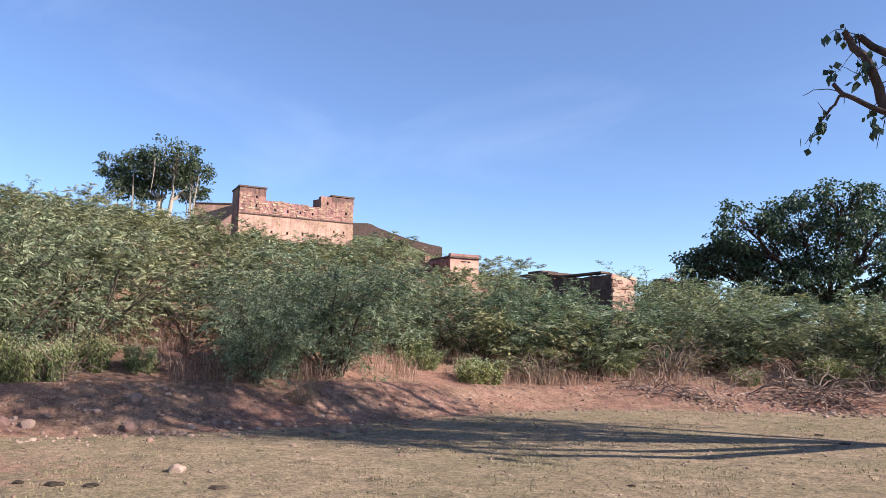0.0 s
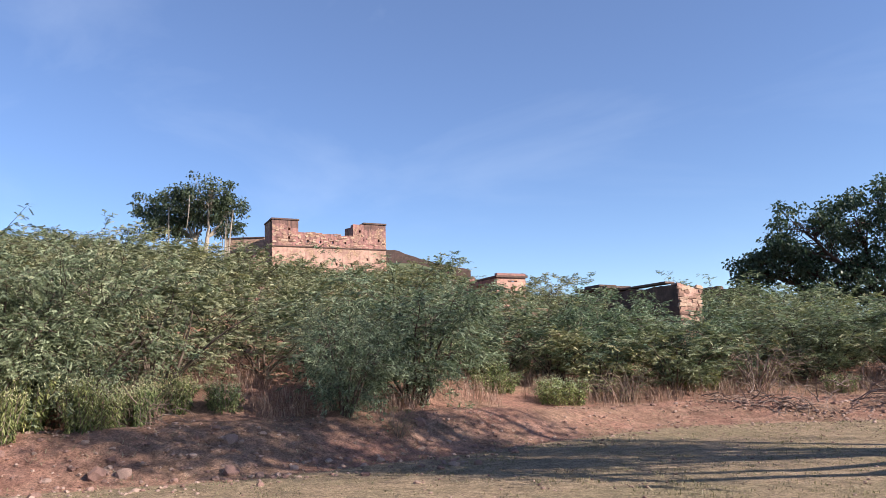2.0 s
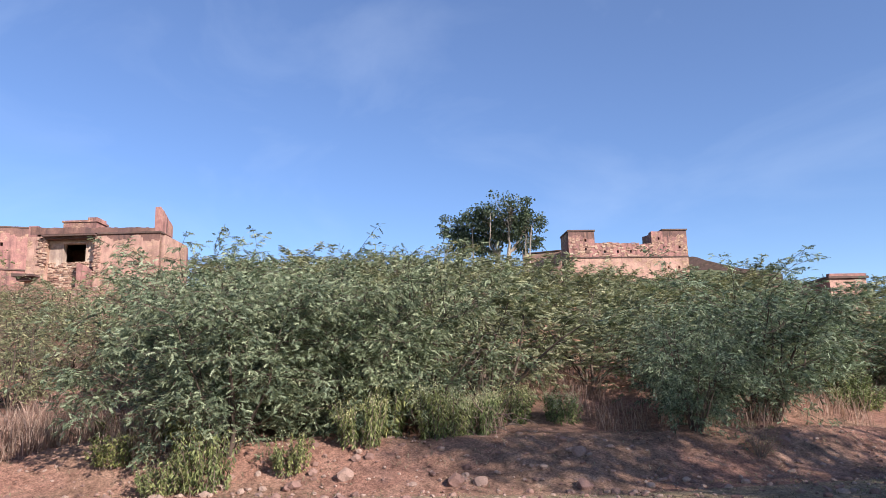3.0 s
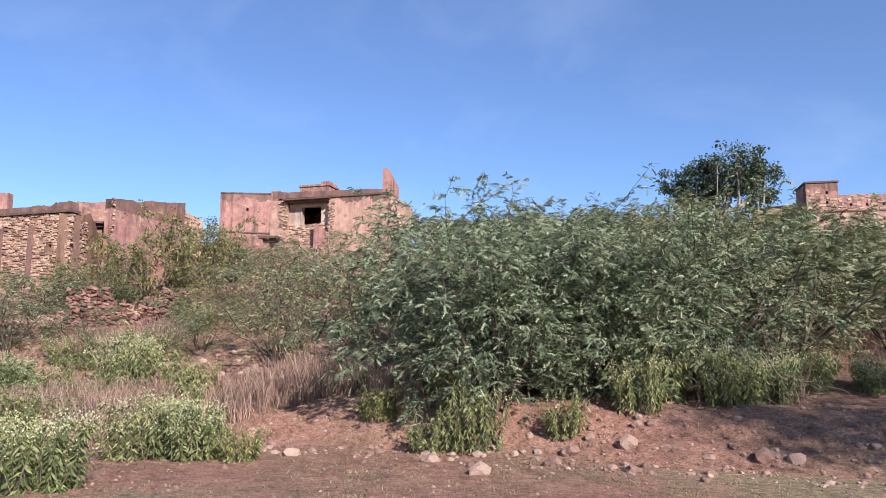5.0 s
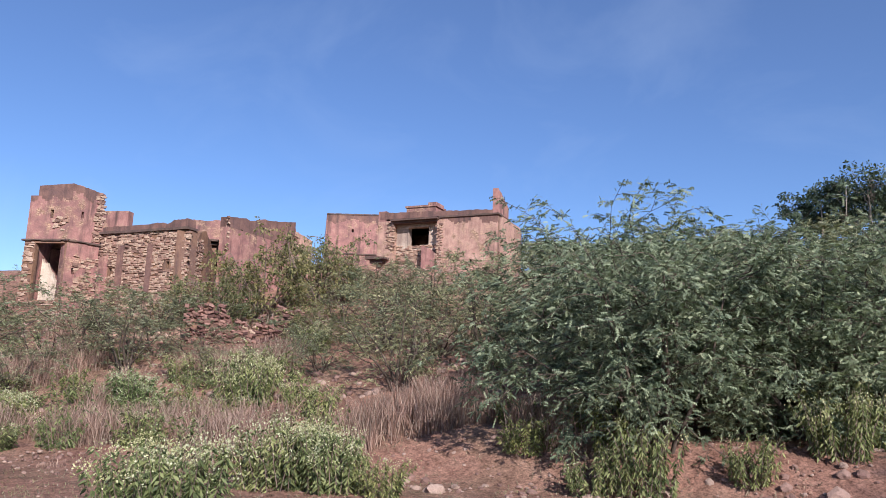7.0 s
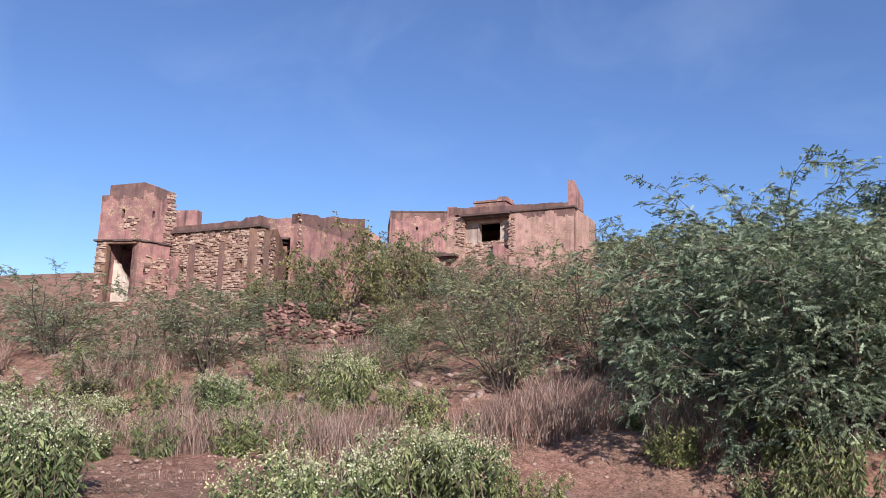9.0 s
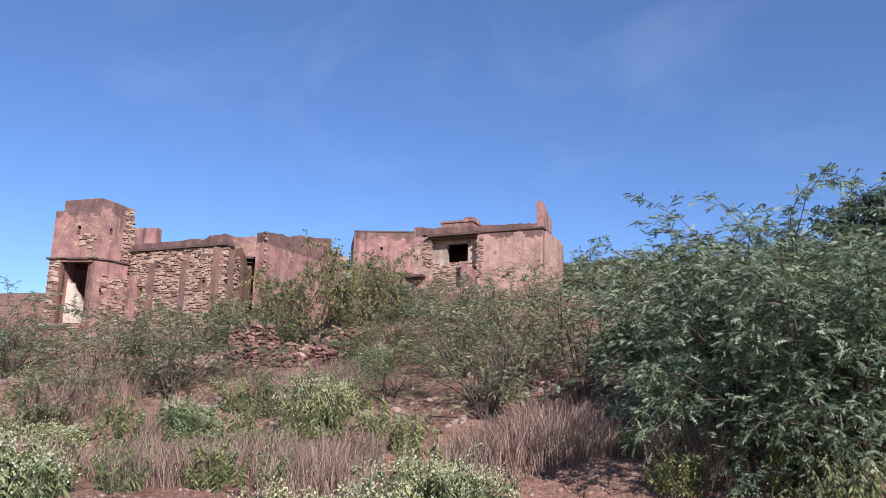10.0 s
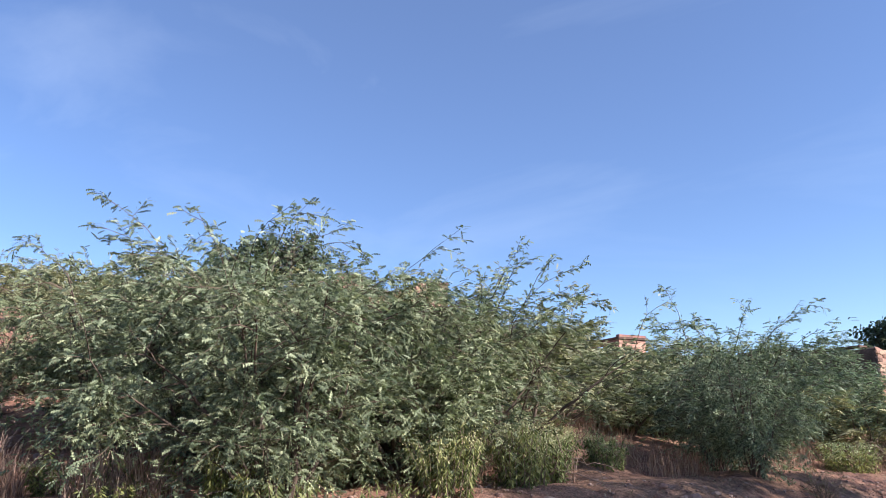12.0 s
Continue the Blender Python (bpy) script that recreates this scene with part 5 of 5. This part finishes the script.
# ---- grass ----
def blades(n, seed, where, tall, thick, mat, name, label):
    """Grass blades: one thin three-cornered face each."""
    rng = random.Random(seed)
    vs, fs = [], []
    while len(fs) < n:
        x, y, s = where(rng)
        if x is None:
            continue
        z = ground_z(x, y)
        for _ in range(rng.randint(3, 7)):
            bx, by = x + rng.gauss(0, 0.05), y + rng.gauss(0, 0.05)
            h = tall * s * rng.uniform(0.45, 1.3)
            a = rng.uniform(0, 6.28)
            w = thick * rng.uniform(0.6, 1.4)
            lx, ly = rng.gauss(0, 0.27) * h, rng.gauss(0, 0.27) * h
            ca, sa = math.cos(a) * w, math.sin(a) * w
            k = len(vs)
            vs += [(bx - ca, by - sa, z - 0.02), (bx + ca, by + sa, z - 0.02), (bx + lx * 0.4 + ca, by + ly * 0.4 + sa, z + h * 0.6), (bx + lx * 0.4 - ca, by + ly * 0.4 - sa, z + h * 0.6),
                   (bx + lx + ca * 0.6, by + ly + sa * 0.6, z + h), (bx + lx - ca * 0.6, by + ly - sa * 0.6, z + h)]
            fs += [(k, k + 1, k + 2, k + 3), (k + 3, k + 2, k + 4, k + 5)]
    tagged(part(name, vs, fs, mat), label, "grass", kind="stuff")


def slope_grass(rng):
    x, y = rng.uniform(-33, -17.5), rng.uniform(-14, 5)
    d = beyond(x, y)
    v = noise.noise((x * 0.45, y * 0.45, 11))
    if d < 0.1 or d > 12 or v < -0.02 + 0.03 * d or (y > 4.5 and d < 2.4):
        return None, None, 0
    return x, y, (0.75 + 0.5 * v) * ease(-0.3, 1.5, d)


def bank_grass(rng):
    x, y = rng.uniform(-20, 6), rng.uniform(9, 34)
    d = beyond(x, y)
    if d < 2.6 or d > 9 or noise.noise((x * 0.5, y * 0.5, 17)) < -0.02:
        return None, None, 0
    return x, y, rng.uniform(0.5, 1.0)


def field_stubble(rng):
    x, y = rng.uniform(-20, 9), rng.uniform(-5, 26)
    d = beyond(x, y)
    if d > 0.4 or noise.noise((x * 0.6, y * 0.6, 23)) + rng.uniform(-0.3, 0.3) < -0.05:
        return None, None, 0
    return x, y, 1.0


blades(52000, 501, slope_grass, 0.72, 0.005, GRASS, "dry_grass", "tall dry pinkish grass on the slope")
blades(26000, 502, bank_grass, 0.55, 0.004, GRASS, "dry_grass", "dry grass between the shrubs on the bank")
blades(80000, 503, field_stubble, 0.026, 0.0045, STUBBLE, "field_stubble", "short cropped dry stubble on the field")


# ---- stones, dung and rubble ----
def rock_shape(seed, mat, squash=0.7):
    bm = bmesh.new()
    bmesh.ops.create_icosphere(bm, subdivisions=2, radius=0.5)
    r = random.Random(seed)
    o = Vector((r.uniform(0, 50), r.uniform(0, 50), r.uniform(0, 50)))
    for v in bm.verts:
        q = v.co.normalized()
        k = 1 + 0.45 * noise.noise(q * 1.3 + o) + 0.22 * noise.noise(q * 3.1 + o)
        v.co = Vector((q.x * k * 0.5, q.y * k * 0.42, q.z * k * 0.5 * squash))
        v.co += 0.05 * Vector((round(v.co.x * 6) / 6, round(v.co.y * 6) / 6, round(v.co.z * 6) / 6))
    me = bpy.data.meshes.new("rock")
    bm.to_mesh(me)
    bm.free()
    me.materials.append(mat)
    return me


ROCKS = [rock_shape(i, ROCK, 0.65 + 0.1 * (i % 3)) for i in range(7)]
PATS = [rock_shape(50 + i, DUNG, 0.3) for i in range(3)]


def lay(name, me, x, y, size, turn_, label, category, group, sink=0.2):
    ob = new(name, me)
    ob.matrix_basis = pose(x, y, ground_z(x, y) + size * (0.25 - sink), 0, 0, turn_) @ Matrix.Diagonal((size, size, size, 1))
    tagged(ob, label, category, group)


for x, y, s in ((-11.9, 9.45, 0.32), (-7.9, 7.05, 0.24), (-12.6, 10.1, 0.26), (-13.5, 8.0, 0.3), (-8.3, 9.8, 0.13), (-10.9, 11.4, 0.2), (-10.9, 13.9, 0.3), (-15.0, 6.7, 0.3), (-17.4, 1.8, 0.34), (-18.7, 1.7, 0.24),
                (-15.4, 5.9, 0.28), (-14.5, 3.9, 0.3), (-15.9, 3.7, 0.28), (-13.2, 8.3, 0.26), (-15.9, 6.2, 0.3), (-14.9, 5.2, 0.2), (-13.9, 6.0, 0.22), (-19.3, 0.6, 0.26), (-20.2, -2.0, 0.28)):
    lay("rock", ROCKS[int(s * 100) % 7], x, y, s, s * 900, "reddish weathered field stone half sunk in the soil", "rock", "field stones")
rng = random.Random(610)
for i in range(170):
    k = rng.uniform(0, 1)
    x, y = (-19 + 10 * k + rng.gauss(0, 0.9), 1.5 + 12 * k + rng.gauss(0, 0.9))
    lay("rock", ROCKS[rng.randrange(7)], x, y, rng.uniform(0.05, 0.18), rng.uniform(0, 360), "small reddish stone along the bank", "rock", "field stones")
for x, y, s in ((-6.6, 6.5, 0.3), (-7.9, 5.8, 0.26), (-8.3, 5.6, 0.3), (-8.75, 5.45, 0.24), (-4.2, 7.4, 0.16), (-2.6, 9.5, 0.18), (0.8, 10.4, 0.2), (-0.4, 16.0, 0.3), (1.6, 15.2, 0.26), (-0.9, 17.4, 0.24), (2.8, 17.0, 0.3)):
    lay("dung_pat", PATS[int(s * 100) % 3], x, y, s * 0.65, s * 700, "dark dry dung pat on the field", "dung", "dung pats", 0.18)


def scatter(name, n, seed, where, lo, hi, mat, label):
    rng = random.Random(seed)
    vs, fs = [], []
    shapes = []
    for me in ROCKS[:4]:
        bm = bmesh.new()
        bmesh.ops.create_icosphere(bm, subdivisions=1, radius=0.5)
        for v in bm.verts:
            v.co *= 1 + 0.4 * noise.noise(v.co * 2.3 + Vector((len(shapes) * 7, 3, 1)))
            v.co.z *= 0.65
        shapes.append(([v.co.copy() for v in bm.verts], [tuple(q.index for q in f.verts) for f in bm.faces]))
        bm.free()
    done = 0
    while done < n:
        x, y = where(rng)
        if x is None:
            continue
        s = rng.uniform(lo, hi) * rng.uniform(0.5, 1)
        m = pose(x, y, ground_z(x, y) + s * 0.1, rng.uniform(-25, 25), rng.uniform(-25, 25), rng.uniform(0, 360)) @ Matrix.Diagonal((s, s * rng.uniform(0.6, 1), s, 1))
        pv, pf = shapes[rng.randrange(4)]
        k = len(vs)
        vs += [tuple(m @ v) for v in pv]
        fs += [tuple(k + i for i in q) for q in pf]
        done += 1
    tagged(part(name, vs, fs, mat), label, "stones", kind="stuff")


def on_field(rng):
    x, y = rng.uniform(-20, 6), rng.uniform(-4, 25)
    return (x, y) if beyond(x, y) < 0.3 else (None, None)


def on_bank(rng):
    x, y = rng.uniform(-22, 8), rng.uniform(-6, 30)
    return (x, y) if -0.8 < beyond(x, y) < 2.5 else (None, None)


def on_slope(rng):
    x, y = rng.uniform(-44, -22), rng.uniform(-9, 12)
    d = beyond(x, y)
    return (x, y) if d > 5 and noise.noise((x * 0.3, y * 0.3, 5)) > -0.15 and x > -41.5 else (None, None)


def below_wall(rng):
    return rng.uniform(-35.0, -31.5), rng.gauss(-1.8, 1.6)


def litter(n, seed):
    """Straws and broken twigs lying on the ground."""
    rng = random.Random(seed)
    vs, fs = [], []
    while len(fs) < n:
        x, y = rng.uniform(-22, 6), rng.uniform(-6, 25)
        d = beyond(x, y)
        if d > 3 or noise.noise((x * 0.9, y * 0.9, 31)) + rng.uniform(-0.4, 0.4) < 0:
            continue
        a, h, w = rng.uniform(0, 6.28), rng.uniform(0.03, 0.14), rng.uniform(0.003, 0.008)
        ca, sa, k, z = math.cos(a), math.sin(a), len(vs), ground_z(x, y) + 0.012
        e = ground_z(x + ca * h, y + sa * h) + rng.uniform(0.01, 0.045)
        vs += [(x - sa * w, y + ca * w, z), (x + sa * w, y - ca * w, z), (x + ca * h + sa * w, y + sa * h - ca * w, e), (x + ca * h - sa * w, y + sa * h + ca * w, e)]
        fs.append((k, k + 1, k + 2, k + 3))
    tagged(part("ground_litter", vs, fs, LITTER), "straws, twigs and dry litter strewn over the ground", "litter", kind="stuff")


litter(34000, 801)
scatter("pebbles", 2600, 701, on_field, 0.02, 0.08, ROCK, "small pebbles and clods strewn over the field")
scatter("clods", 2200, 702, on_bank, 0.03, 0.13, ROCK, "reddish clods and stones on the bank")
scatter("rubble", 1500, 703, on_slope, 0.08, 0.4, ROCK, "reddish rubble strewn down the slope")
scatter("fallen_masonry", 420, 704, below_wall, 0.12, 0.5, WALL_STONE, "fallen building stones heaped below the broken wall")


def at_brush(rng):
    return rng.gauss(-3.5, 2.6), rng.gauss(24.2, 0.8)


scatter("rubble", 500, 705, at_brush, 0.05, 0.22, ROCK, "reddish stones among the cut branches")
